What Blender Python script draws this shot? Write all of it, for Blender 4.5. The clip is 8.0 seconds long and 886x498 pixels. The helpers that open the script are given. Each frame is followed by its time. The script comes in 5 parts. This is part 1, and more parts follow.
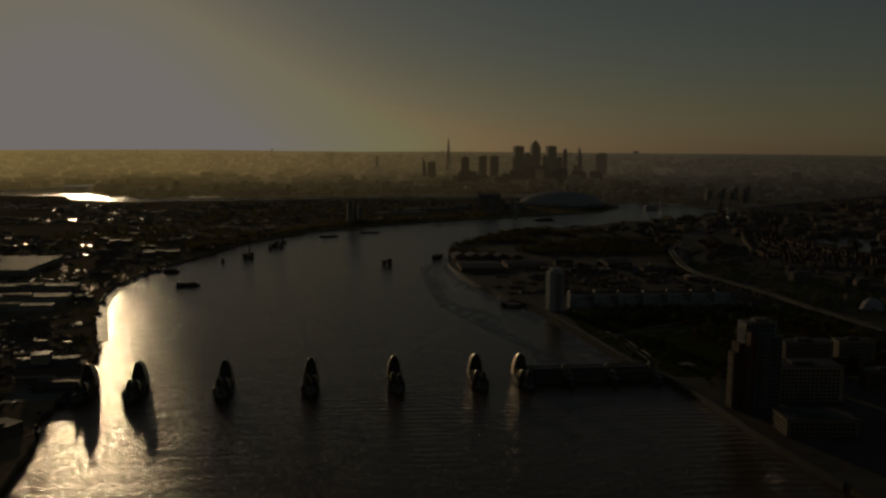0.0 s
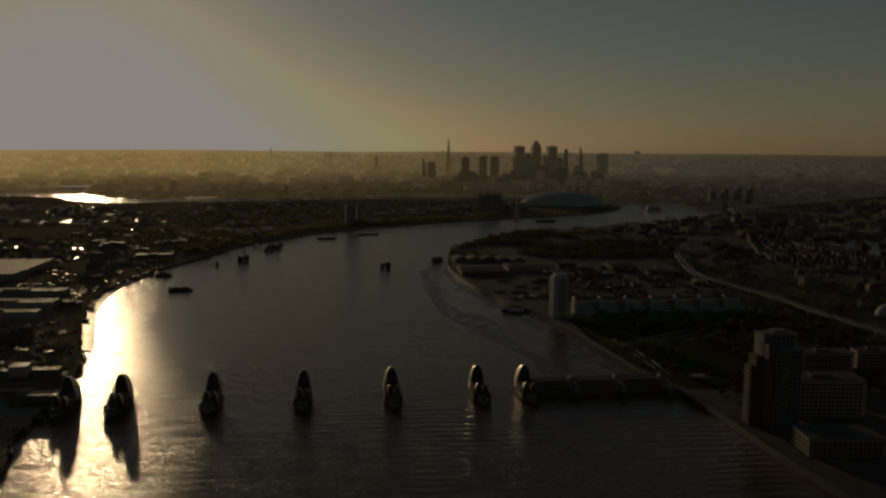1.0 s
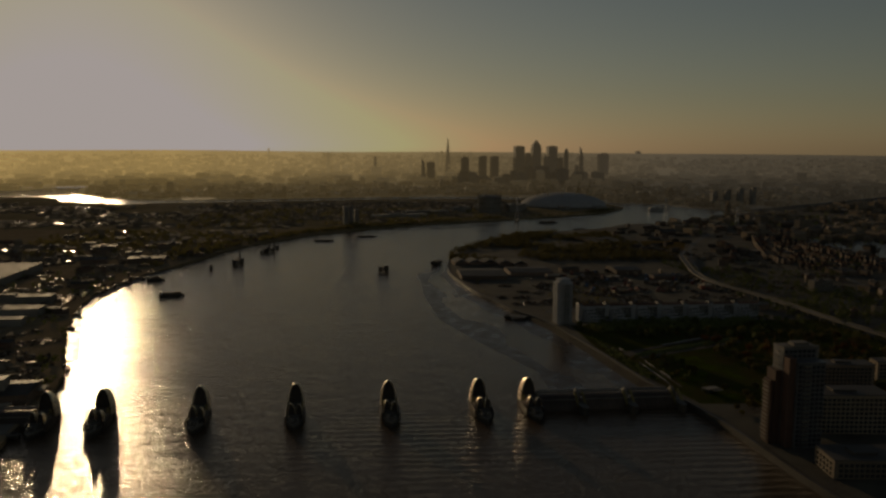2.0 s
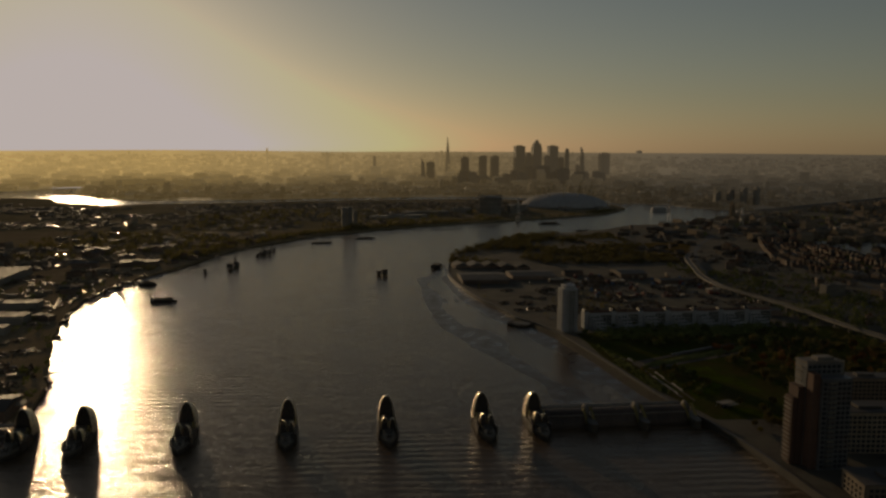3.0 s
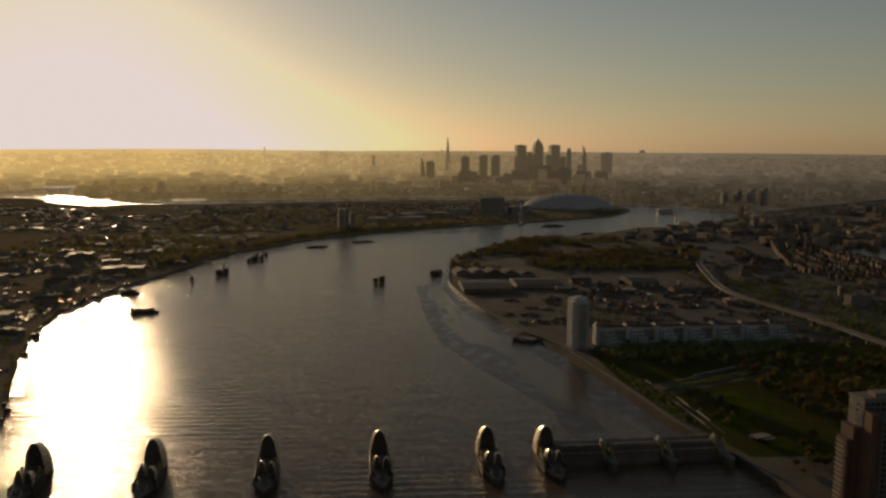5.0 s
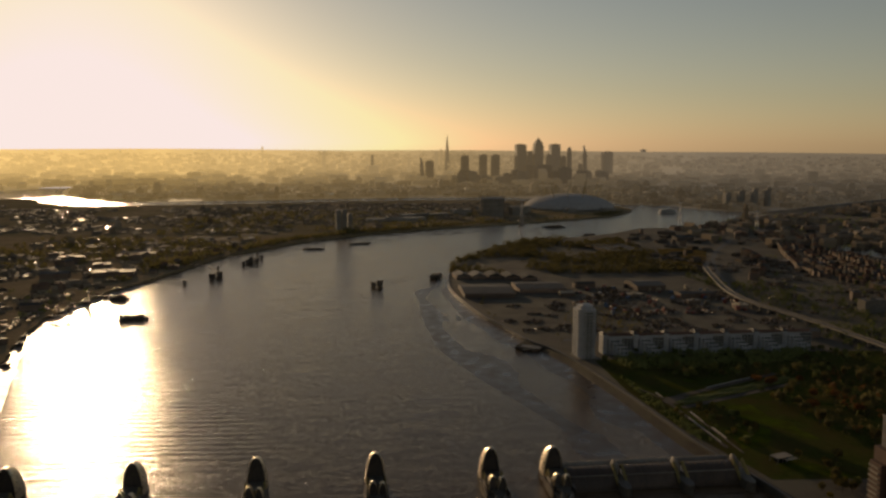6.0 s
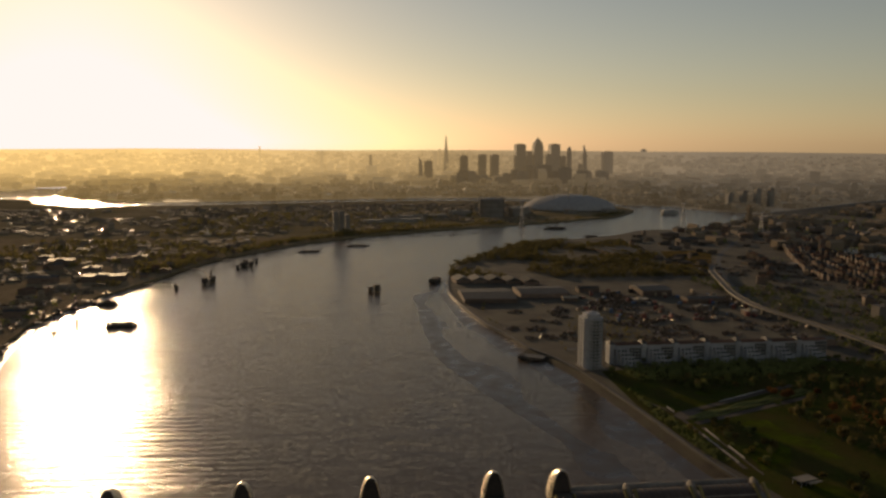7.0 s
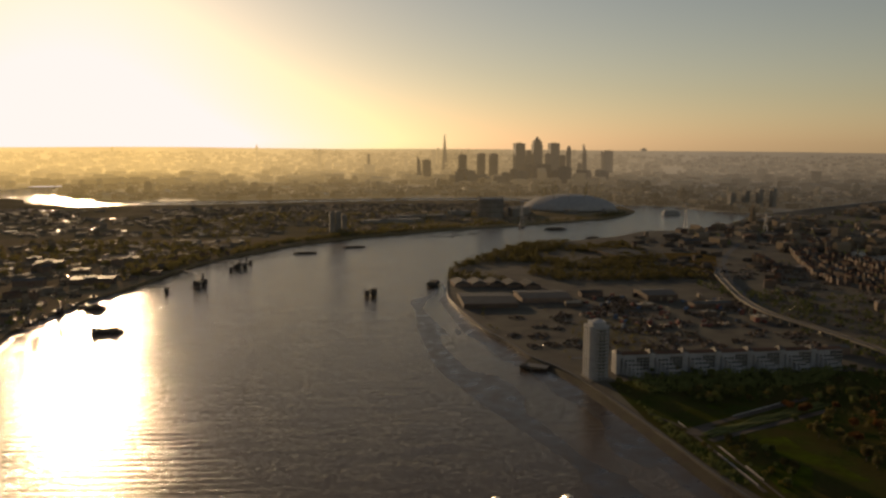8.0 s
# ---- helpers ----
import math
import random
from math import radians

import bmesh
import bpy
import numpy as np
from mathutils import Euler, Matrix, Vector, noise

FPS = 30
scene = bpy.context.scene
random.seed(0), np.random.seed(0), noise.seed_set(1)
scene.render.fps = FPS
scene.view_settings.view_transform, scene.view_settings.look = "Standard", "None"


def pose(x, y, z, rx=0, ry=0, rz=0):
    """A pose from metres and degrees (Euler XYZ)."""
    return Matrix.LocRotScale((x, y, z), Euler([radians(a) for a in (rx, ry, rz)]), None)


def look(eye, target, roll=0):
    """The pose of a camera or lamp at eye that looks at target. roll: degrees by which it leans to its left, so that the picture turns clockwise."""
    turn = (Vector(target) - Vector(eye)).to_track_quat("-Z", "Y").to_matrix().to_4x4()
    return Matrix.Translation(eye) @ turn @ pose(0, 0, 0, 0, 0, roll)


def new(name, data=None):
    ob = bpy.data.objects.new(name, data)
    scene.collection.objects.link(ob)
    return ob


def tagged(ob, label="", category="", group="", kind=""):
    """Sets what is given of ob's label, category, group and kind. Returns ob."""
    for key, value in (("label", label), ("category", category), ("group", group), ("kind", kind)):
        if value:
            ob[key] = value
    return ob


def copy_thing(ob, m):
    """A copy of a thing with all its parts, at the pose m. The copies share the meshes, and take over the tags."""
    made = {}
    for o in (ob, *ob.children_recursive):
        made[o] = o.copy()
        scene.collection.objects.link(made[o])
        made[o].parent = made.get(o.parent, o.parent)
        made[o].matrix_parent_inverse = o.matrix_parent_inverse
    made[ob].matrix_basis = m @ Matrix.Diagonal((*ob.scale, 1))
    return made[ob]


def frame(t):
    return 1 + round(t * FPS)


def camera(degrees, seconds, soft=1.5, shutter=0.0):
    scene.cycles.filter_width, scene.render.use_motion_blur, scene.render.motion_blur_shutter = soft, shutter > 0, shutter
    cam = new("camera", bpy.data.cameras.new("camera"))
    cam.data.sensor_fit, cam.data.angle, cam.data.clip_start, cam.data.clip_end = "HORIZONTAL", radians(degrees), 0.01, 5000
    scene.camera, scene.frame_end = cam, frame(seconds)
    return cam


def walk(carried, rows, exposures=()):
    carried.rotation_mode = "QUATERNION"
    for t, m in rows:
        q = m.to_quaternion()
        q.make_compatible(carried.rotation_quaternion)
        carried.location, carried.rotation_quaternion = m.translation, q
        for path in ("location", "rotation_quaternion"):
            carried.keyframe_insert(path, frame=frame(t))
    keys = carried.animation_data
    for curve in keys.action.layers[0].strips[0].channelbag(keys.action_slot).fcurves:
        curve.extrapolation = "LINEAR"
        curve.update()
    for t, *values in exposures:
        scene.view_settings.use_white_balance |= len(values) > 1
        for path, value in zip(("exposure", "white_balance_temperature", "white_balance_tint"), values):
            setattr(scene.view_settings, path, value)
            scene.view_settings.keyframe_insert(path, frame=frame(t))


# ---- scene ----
cam = camera(55.6, 8.0, 2.7)
PATH = [
    (0, (-8.03, -715.318, 200.361), (-7.891, -713.338, 200.118), 0.4),
    (0.5, (-6.665, -697.291, 200.627), (-6.525, -695.311, 200.384), 0.4),
    (1, (-5.338, -679.416, 200.912), (-5.199, -677.436, 200.669), 0.4),
    (1.5, (-4.178, -661.72, 201.262), (-4.038, -659.739, 201.019), 0.4),
    (3, (-1.342, -608.921, 203.715), (-1.201, -606.941, 203.47), 0.3),
    (3.5, (-0.204, -591.43, 204.175), (-0.062, -589.451, 203.93), 0.5),
    (4, (0.929, -573.855, 204.617), (1.071, -571.875, 204.37), 0.4),
    (4.5, (2.029, -556.102, 205.137), (2.17, -554.122, 204.89), 0.4),
    (6, (4.982, -502.251, 207.569), (5.125, -500.272, 207.319), 0.3),
    (6.5, (5.914, -484.335, 208.088), (6.059, -482.356, 207.838), 0.4),
    (7, (6.786, -466.469, 208.561), (6.932, -464.49, 208.31), 0.3),
    (7.5, (7.73, -448.586, 209.059), (7.878, -446.607, 208.807), 0.4),
    (8, (8.805, -430.796, 209.483), (8.955, -428.818, 209.229), 0.4),
]
EXPO = [(0.0, -2.7), (0.5, -2.36), (1.0, -2.08), (1.5, -1.83), (2.25, -1.49), (3.0, -1.2), (3.5, -1.0),
        (4.0, -0.82), (4.5, -0.66), (5.25, -0.43), (6.0, -0.22), (6.5, -0.1), (7.0, 0.0), (8.0, 0.0)]
BASE_STOPS = 0.0
walk(cam, [(t, look(e, a, r)) for t, e, a, r in PATH], [(t, BASE_STOPS + s, 7050 + 65 * min(t, 7), 9 + 1.45 * min(t, 7)) for t, s in EXPO])

# ---- sky and sun ----
SUN_EL, SUN_AZ = radians(8.0), radians(-19.3)
SKY_STRENGTH, SKY_MOST = 0.071, (14.3, 13.5, 13.8)
sun_way = Vector((math.sin(SUN_AZ) * math.cos(SUN_EL), math.cos(SUN_AZ) * math.cos(SUN_EL), math.sin(SUN_EL)))
world = bpy.data.worlds.new("evening_sky")
scene.world = world
world.use_nodes = True
wn = world.node_tree
sky = wn.nodes.new("ShaderNodeTexSky")
sky.sky_type = "NISHITA"
sky.sun_disc = False
sky.sun_elevation, sky.sun_rotation = SUN_EL, SUN_AZ
sky.altitude, sky.air_density, sky.dust_density, sky.ozone_density = 200, 1.06, 0.42, 1.5
cap = wn.nodes.new("ShaderNodeVectorMath")
cap.operation = "MINIMUM"
cap.inputs[1].default_value = SKY_MOST
pale = wn.nodes.new("ShaderNodeHueSaturation")
pale.inputs["Saturation"].default_value = 0.76
wn.links.new(sky.outputs[0], pale.inputs["Color"])
wn.links.new(pale.outputs[0], cap.inputs[0])
wn.links.new(cap.outputs[0], wn.nodes["Background"].inputs[0])
wn.nodes["Background"].inputs[1].default_value = SKY_STRENGTH
sun = new("sun", bpy.data.lights.new("sun", "SUN"))
sun.data.energy, sun.data.angle, sun.data.color = 2.6, radians(1.4), (1.0, 0.76, 0.46)
sun.matrix_world = look(sun_way * 500, (0, 0, 0))


# ---- materials ----
def material(name, dark, light, rough=0.7, size=6.0, metal=0.0, bump=0.0, vary=0.15, third=None, patch=60.0, gloss=0.5):
    """Two colours mixed by grain and blotches, an optional third in large patches, with a per-object shift."""
    m = bpy.data.materials.new(name)
    m.use_nodes = True
    t = m.node_tree
    b = t.nodes["Principled BSDF"]
    co = t.nodes.new("ShaderNodeTexCoord")

    def grain(scale, detail):
        n = t.nodes.new("ShaderNodeTexNoise")
        n.inputs["Scale"].default_value, n.inputs["Detail"].default_value = scale, detail
        t.links.new(co.outputs["Object"], n.inputs["Vector"])
        r = t.nodes.new("ShaderNodeMapRange")
        r.inputs[1].default_value, r.inputs[2].default_value = 0.35, 0.65
        t.links.new(n.outputs["Fac"], r.inputs[0])
        return r.outputs[0]

    def mix(f, a, c):
        x = t.nodes.new("ShaderNodeMix")
        x.data_type = "RGBA"
        for v, i in ((f, 0), (a, 6), (c, 7)):
            if isinstance(v, tuple):
                x.inputs[i].default_value = (*v, 1)
            else:
                t.links.new(v, x.inputs[i])
        return x.outputs[2]

    fine, broad = grain(1.0 / size, 6), grain(1.0 / (size * 7), 3)
    half = t.nodes.new("ShaderNodeMath")
    half.operation = "MULTIPLY_ADD"
    half.inputs[1].default_value, half.inputs[2].default_value = 0.6, 0.0
    t.links.new(fine, half.inputs[0])
    add = t.nodes.new("ShaderNodeMath")
    add.operation = "MULTIPLY_ADD"
    add.inputs[1].default_value = 0.4
    t.links.new(broad, add.inputs[0])
    t.links.new(half.outputs[0], add.inputs[2])
    col = mix(add.outputs[0], dark, light)
    if third:
        col = mix(grain(1.0 / patch, 4), col, third)
    if vary:
        info = t.nodes.new("ShaderNodeObjectInfo")
        h = t.nodes.new("ShaderNodeHueSaturation")
        r = t.nodes.new("ShaderNodeMapRange")
        r.inputs[3].default_value, r.inputs[4].default_value = 1 - vary * 2, 1 + vary * 2
        t.links.new(info.outputs["Random"], r.inputs[0])
        t.links.new(r.outputs[0], h.inputs["Value"])
        t.links.new(col, h.inputs["Color"])
        col = h.outputs[0]
    t.links.new(col, b.inputs["Base Color"])
    rr = t.nodes.new("ShaderNodeMapRange")
    rr.inputs[3].default_value, rr.inputs[4].default_value = max(0.02, rough - 0.12), min(1, rough + 0.12)
    t.links.new(fine, rr.inputs[0])
    t.links.new(rr.outputs[0], b.inputs["Roughness"])
    b.inputs["Metallic"].default_value = metal
    b.inputs["Specular IOR Level"].default_value = gloss
    if bump:
        u = t.nodes.new("ShaderNodeBump")
        u.inputs["Strength"].default_value, u.inputs["Distance"].default_value = 1.0, bump
        t.links.new(fine, u.inputs["Height"])
        t.links.new(u.outputs[0], b.inputs["Normal"])
    return m


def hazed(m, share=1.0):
    """Paints the haze of distance in as emission: stronger with distance, most of all below the sun."""
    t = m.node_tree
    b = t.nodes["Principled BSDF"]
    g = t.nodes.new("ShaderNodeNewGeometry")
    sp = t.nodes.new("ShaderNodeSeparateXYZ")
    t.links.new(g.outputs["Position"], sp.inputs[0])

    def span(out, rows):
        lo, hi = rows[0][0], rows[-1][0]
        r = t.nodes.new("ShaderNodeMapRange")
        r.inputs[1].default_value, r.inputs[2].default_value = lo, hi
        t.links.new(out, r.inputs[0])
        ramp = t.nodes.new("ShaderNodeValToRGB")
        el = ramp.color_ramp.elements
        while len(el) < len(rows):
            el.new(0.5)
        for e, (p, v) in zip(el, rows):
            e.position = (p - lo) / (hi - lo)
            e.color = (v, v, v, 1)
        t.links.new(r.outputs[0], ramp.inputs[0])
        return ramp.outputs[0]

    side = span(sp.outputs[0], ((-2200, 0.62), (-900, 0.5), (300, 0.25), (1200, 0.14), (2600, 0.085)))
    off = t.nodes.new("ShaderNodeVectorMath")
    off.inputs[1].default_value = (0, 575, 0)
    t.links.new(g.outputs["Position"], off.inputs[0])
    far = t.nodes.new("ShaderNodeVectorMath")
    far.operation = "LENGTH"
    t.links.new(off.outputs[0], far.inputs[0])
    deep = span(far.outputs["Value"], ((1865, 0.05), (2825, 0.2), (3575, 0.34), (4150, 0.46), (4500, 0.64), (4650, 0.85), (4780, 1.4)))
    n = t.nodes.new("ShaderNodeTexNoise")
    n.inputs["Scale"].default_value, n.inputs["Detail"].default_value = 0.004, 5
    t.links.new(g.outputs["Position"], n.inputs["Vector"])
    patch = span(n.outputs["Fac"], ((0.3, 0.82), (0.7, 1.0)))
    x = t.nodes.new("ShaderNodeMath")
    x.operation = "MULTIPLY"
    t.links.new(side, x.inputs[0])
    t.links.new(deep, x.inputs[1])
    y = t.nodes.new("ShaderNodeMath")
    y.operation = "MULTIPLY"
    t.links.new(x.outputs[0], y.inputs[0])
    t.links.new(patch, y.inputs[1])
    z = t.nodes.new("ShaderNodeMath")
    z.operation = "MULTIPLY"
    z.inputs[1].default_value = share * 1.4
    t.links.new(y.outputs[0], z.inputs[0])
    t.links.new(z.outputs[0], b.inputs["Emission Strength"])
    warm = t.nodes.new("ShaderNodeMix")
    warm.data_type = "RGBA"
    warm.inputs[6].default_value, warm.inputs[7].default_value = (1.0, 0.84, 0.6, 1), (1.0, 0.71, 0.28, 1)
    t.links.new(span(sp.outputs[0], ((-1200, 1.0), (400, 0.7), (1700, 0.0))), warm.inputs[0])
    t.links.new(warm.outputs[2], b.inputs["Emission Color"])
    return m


# far land glows with painted haze; it is no source of light
M_HAZE = hazed(material("far_land_haze_glow", (0.10, 0.085, 0.065), (0.2, 0.17, 0.13), 0.7, 60, vary=0))
# skyline stacks and towers: haze in front of them put in as emission
M_FARSTACK = hazed(material("far_stack_haze_glow", (0.09, 0.08, 0.07), (0.15, 0.13, 0.1), 0.8, 20, vary=0.1), 0.95)
M_FARTOWER = hazed(material("far_tower_haze_glow", (0.07, 0.066, 0.06), (0.13, 0.12, 0.11), 0.8, 20, vary=0.15), 0.5)
M_MIDTOWER = material("grey_tower_cladding", (0.16, 0.14, 0.115), (0.27, 0.24, 0.2), 0.6, 20, vary=0.12)
# peninsula ground: base colour lifted to stand in for distance haze
M_FARGROUND = material("far_scrub_haze_tone", (0.22, 0.168, 0.1), (0.38, 0.295, 0.185), 0.9, 12, third=(0.2, 0.16, 0.09), patch=150, vary=0, gloss=0.0)
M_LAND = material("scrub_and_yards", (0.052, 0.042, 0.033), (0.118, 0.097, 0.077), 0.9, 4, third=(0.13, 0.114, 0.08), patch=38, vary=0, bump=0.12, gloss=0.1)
# yard colours raised to imitate the haze lying over the south bank
M_YARD = material("works_yards_haze_tone", (0.2, 0.145, 0.085), (0.4, 0.3, 0.185), 0.88, 4, third=(0.26, 0.195, 0.115), patch=38, vary=0, bump=0.1, gloss=0.0)
M_MUD = material("wet_mud", (0.034, 0.023, 0.015), (0.06, 0.042, 0.029), 0.36, 14, vary=0, bump=0.05, third=(0.07, 0.051, 0.037), patch=35, gloss=0.26)
M_LAWN = material("mown_grass", (0.045, 0.066, 0.006), (0.09, 0.112, 0.012), 0.95, 5, vary=0.1, third=(0.05, 0.05, 0.012), patch=16, gloss=0.0)
M_SCRUB = material("rough_grass", (0.032, 0.044, 0.009), (0.07, 0.08, 0.018), 0.9, 3, vary=0, third=(0.068, 0.057, 0.019), patch=22, bump=0.15, gloss=0.0)
M_PATH = material("paving", (0.06, 0.048, 0.036), (0.12, 0.096, 0.073), 0.85, 3, gloss=0.15)
M_ROAD = material("asphalt", (0.04, 0.04, 0.04), (0.07, 0.068, 0.065), 0.8, 3)
M_CONC = material("weathered_concrete", (0.13, 0.11, 0.085), (0.25, 0.215, 0.17), 0.8, 3)
M_WETCONC = material("tide_stained_concrete", (0.04, 0.035, 0.027), (0.10, 0.085, 0.065), 0.6, 2)
M_STEEL = material("stainless_cladding", (0.68, 0.58, 0.44), (0.8, 0.7, 0.54), 0.33, 2, metal=0.95, vary=0.04)
M_DARKSTEEL = material("painted_dark_steel", (0.05, 0.036, 0.027), (0.11, 0.078, 0.056), 0.55, 2, metal=0.3)
M_YELLOW = material("faded_yellow_paint", (0.2, 0.15, 0.04), (0.32, 0.24, 0.07), 0.5, 2)
M_WHITE = material("white_render", (0.29, 0.285, 0.28), (0.42, 0.412, 0.4), 0.75, 4, vary=0.05)
M_FABRIC = material("white_tent_fabric", (0.32, 0.295, 0.265), (0.43, 0.4, 0.365), 0.85, 12, vary=0, gloss=0.1)
M_BRICK = material("brown_brick", (0.13, 0.088, 0.06), (0.22, 0.15, 0.104), 0.85, 1.5)
M_REDBRICK = material("dark_red_brick", (0.09, 0.046, 0.029), (0.16, 0.086, 0.055), 0.85, 1.5)
M_BUFF = material("buff_brick", (0.17, 0.128, 0.086), (0.29, 0.226, 0.157), 0.85, 1.5)
M_SLATE = material("slate_roof", (0.058, 0.05, 0.043), (0.102, 0.09, 0.078), 0.65, 2, gloss=0.15)
M_TILE = material("red_tile_roof", (0.1, 0.05, 0.03), (0.17, 0.092, 0.058), 0.8, 2, gloss=0.15)
M_ROOF = material("metal_sheet_roof", (0.07, 0.062, 0.052), (0.13, 0.115, 0.095), 0.66, 5, metal=0.1, vary=0.3, gloss=0.12)
M_PALEROOF = material("pale_flat_roof", (0.22, 0.175, 0.12), (0.33, 0.27, 0.19), 0.7, 8, vary=0.2, gloss=0.15)
M_WETMETAL = material("bare_galvanised_roof", (0.2, 0.155, 0.1), (0.33, 0.26, 0.175), 0.5, 3, metal=0.35, vary=0.3)
M_GLASS = material("dark_window_glass", (0.02, 0.022, 0.025), (0.05, 0.052, 0.055), 0.12, 2, vary=0.1)
M_TOWER = material("tower_cladding", (0.18, 0.155, 0.125), (0.3, 0.265, 0.22), 0.6, 14, vary=0.2)
M_HOUSE = material("house_brick", (0.085, 0.06, 0.042), (0.15, 0.112, 0.08), 0.85, 1.5, gloss=0.1)
M_GREYBLUE = material("grey_blue_curtain_wall", (0.09, 0.09, 0.092), (0.17, 0.168, 0.165), 0.4, 6, vary=0.05)
M_FIELD = material("bare_brown_field", (0.15, 0.09, 0.032), (0.27, 0.165, 0.06), 0.9, 9, vary=0, third=(0.07, 0.06, 0.02), patch=40, gloss=0.0)
M_SHIP = material("white_ship_paint", (0.34, 0.32, 0.29), (0.48, 0.45, 0.41), 0.5, 6, vary=0)
M_BARK = material("bark", (0.06, 0.045, 0.03), (0.12, 0.09, 0.06), 0.9, 1)
M_LEAF = [material("leaves_green", (0.1, 0.11, 0.03), (0.2, 0.2, 0.062), 0.8, 2, vary=0.2, gloss=0.15),
          material("leaves_olive", (0.11, 0.092, 0.03), (0.2, 0.16, 0.056), 0.8, 2, vary=0.2, gloss=0.15),
          material("leaves_rust", (0.12, 0.05, 0.015), (0.24, 0.11, 0.03), 0.8, 2, vary=0.2, gloss=0.15),
          material("leaves_yellow", (0.16, 0.12, 0.02), (0.28, 0.22, 0.04), 0.8, 2, vary=0.2, gloss=0.15)]
for m, through_light in zip(M_LEAF, (0.22, 0.42, 0.22, 0.22)):
    t = m.node_tree
    b = t.nodes["Principled BSDF"]
    tr = t.nodes.new("ShaderNodeBsdfTranslucent")
    mx = t.nodes.new("ShaderNodeMixShader")
    mx.inputs[0].default_value = through_light
    t.links.new(b.inputs["Base Color"].links[0].from_socket, tr.inputs["Color"])
    t.links.new(b.outputs[0], mx.inputs[1])
    t.links.new(tr.outputs[0], mx.inputs[2])
    t.links.new(mx.outputs[0], t.nodes["Material Output"].inputs[0])
M_BANK = material("weedy_stone_bank", (0.028, 0.019, 0.012), (0.064, 0.044, 0.028), 0.85, 2, vary=0, bump=0.2, third=(0.05, 0.042, 0.02), patch=14, gloss=0.2)
M_HULL = material("rusty_dark_hull", (0.035, 0.03, 0.028), (0.09, 0.07, 0.055), 0.75, 2, gloss=0.15)
M_RED = material("red_paint", (0.16, 0.04, 0.025), (0.25, 0.07, 0.04), 0.6, 2)
M_BLUE = material("blue_paint", (0.05, 0.09, 0.16), (0.1, 0.15, 0.24), 0.6, 2)


def water_material():
    """Brown tidal water: ripples of several sizes tilt its surface, in rough patches and calm slicks."""
    m = bpy.data.materials.new("river_water")
    m.use_nodes = True
    t = m.node_tree
    b = t.nodes["Principled BSDF"]
    b.inputs["Base Color"].default_value = (0.1, 0.066, 0.038, 1)
    b.inputs["IOR"].default_value = 1.33
    b.inputs["Specular Tint"].default_value = (1.0, 0.79, 0.55, 1)
    b.inputs["Specular IOR Level"].default_value = WATER_SHINE
    b.inputs["Roughness"].default_value = WATER_ROUGH
    co = t.nodes.new("ShaderNodeTexCoord")

    def math_node(op, a, c, d=None):
        n = t.nodes.new("ShaderNodeMath")
        n.operation = op
        for q, v in enumerate((a, c, d)):
            if v is None:
                continue
            if isinstance(v, (int, float)):
                n.inputs[q].default_value = v
            else:
                t.links.new(v, n.inputs[q])
        return n.outputs[0]

    def ripple(sx, sy, rz, detail):
        mp = t.nodes.new("ShaderNodeMapping")
        mp.inputs["Scale"].default_value = (sx, sy, 1)
        mp.inputs["Rotation"].default_value = (0, 0, radians(rz))
        n = t.nodes.new("ShaderNodeTexNoise")
        n.inputs["Scale"].default_value, n.inputs["Detail"].default_value = 1.0, detail
        t.links.new(co.outputs["Object"], mp.inputs[0])
        t.links.new(mp.outputs[0], n.inputs["Vector"])
        return n

    def vec(op, a, c):
        n = t.nodes.new("ShaderNodeVectorMath")
        n.operation = op
        for q, v in enumerate((a, c)):
            if isinstance(v, tuple):
                n.inputs[q].default_value = v
            elif op == "SCALE" and q == 1:
                t.links.new(v, n.inputs["Scale"])
            else:
                t.links.new(v, n.inputs[q])
        return n.outputs[0]

    def span(out, a, c, lo, hi):
        r = t.nodes.new("ShaderNodeMapRange")
        for q, v in ((1, a), (2, c), (3, lo), (4, hi)):
            r.inputs[q].default_value = v
        t.links.new(out, r.inputs[0])
        return r.outputs[0]

    sp = t.nodes.new("ShaderNodeSeparateXYZ")
    t.links.new(co.outputs["Object"], sp.inputs[0])
    far = math_node("MULTIPLY", span(sp.outputs[1], 500, 1700, 1.0, 0.85), span(sp.outputs[1], 1900, 2600, 1.0, 1.9))
    patches = span(ripple(0.02, 0.07, 8, 5).outputs["Fac"], 0.36, 0.66, 0.7, 1.35)
    total = None
    for sx, sy, rz, amp, detail in WAVES:
        tilt = vec("MULTIPLY", vec("SUBTRACT", ripple(sx, sy, rz, detail).outputs["Color"], (0.5, 0.5, 0.5)), (amp, amp * 1.15, 0))
        total = tilt if total is None else vec("ADD", total, tilt)
    total = vec("SCALE", total, math_node("MULTIPLY", patches, far))
    # scattered steep wavelets that catch the sun well outside its path
    steep = vec("MULTIPLY", vec("SUBTRACT", ripple(0.8, 1.9, 8, 1).outputs["Color"], (0.5, 0.5, 0.5)), (STEEP, STEEP, 0))
    total = vec("ADD", total, vec("SCALE", steep, span(ripple(0.4, 1.0, -6, 3).outputs["Fac"], 0.55, 0.72, 0.0, 1.0)))
    # trains of long low waves, here and there
    wv = t.nodes.new("ShaderNodeTexWave")
    wv.wave_type, wv.bands_direction = "BANDS", "Y"
    wv.inputs["Scale"].default_value, wv.inputs["Distortion"].default_value, wv.inputs["Detail"].default_value, wv.inputs["Detail Scale"].default_value = 0.033, 3.0, 2, 0.6
    t.links.new(co.outputs["Object"], wv.inputs["Vector"])
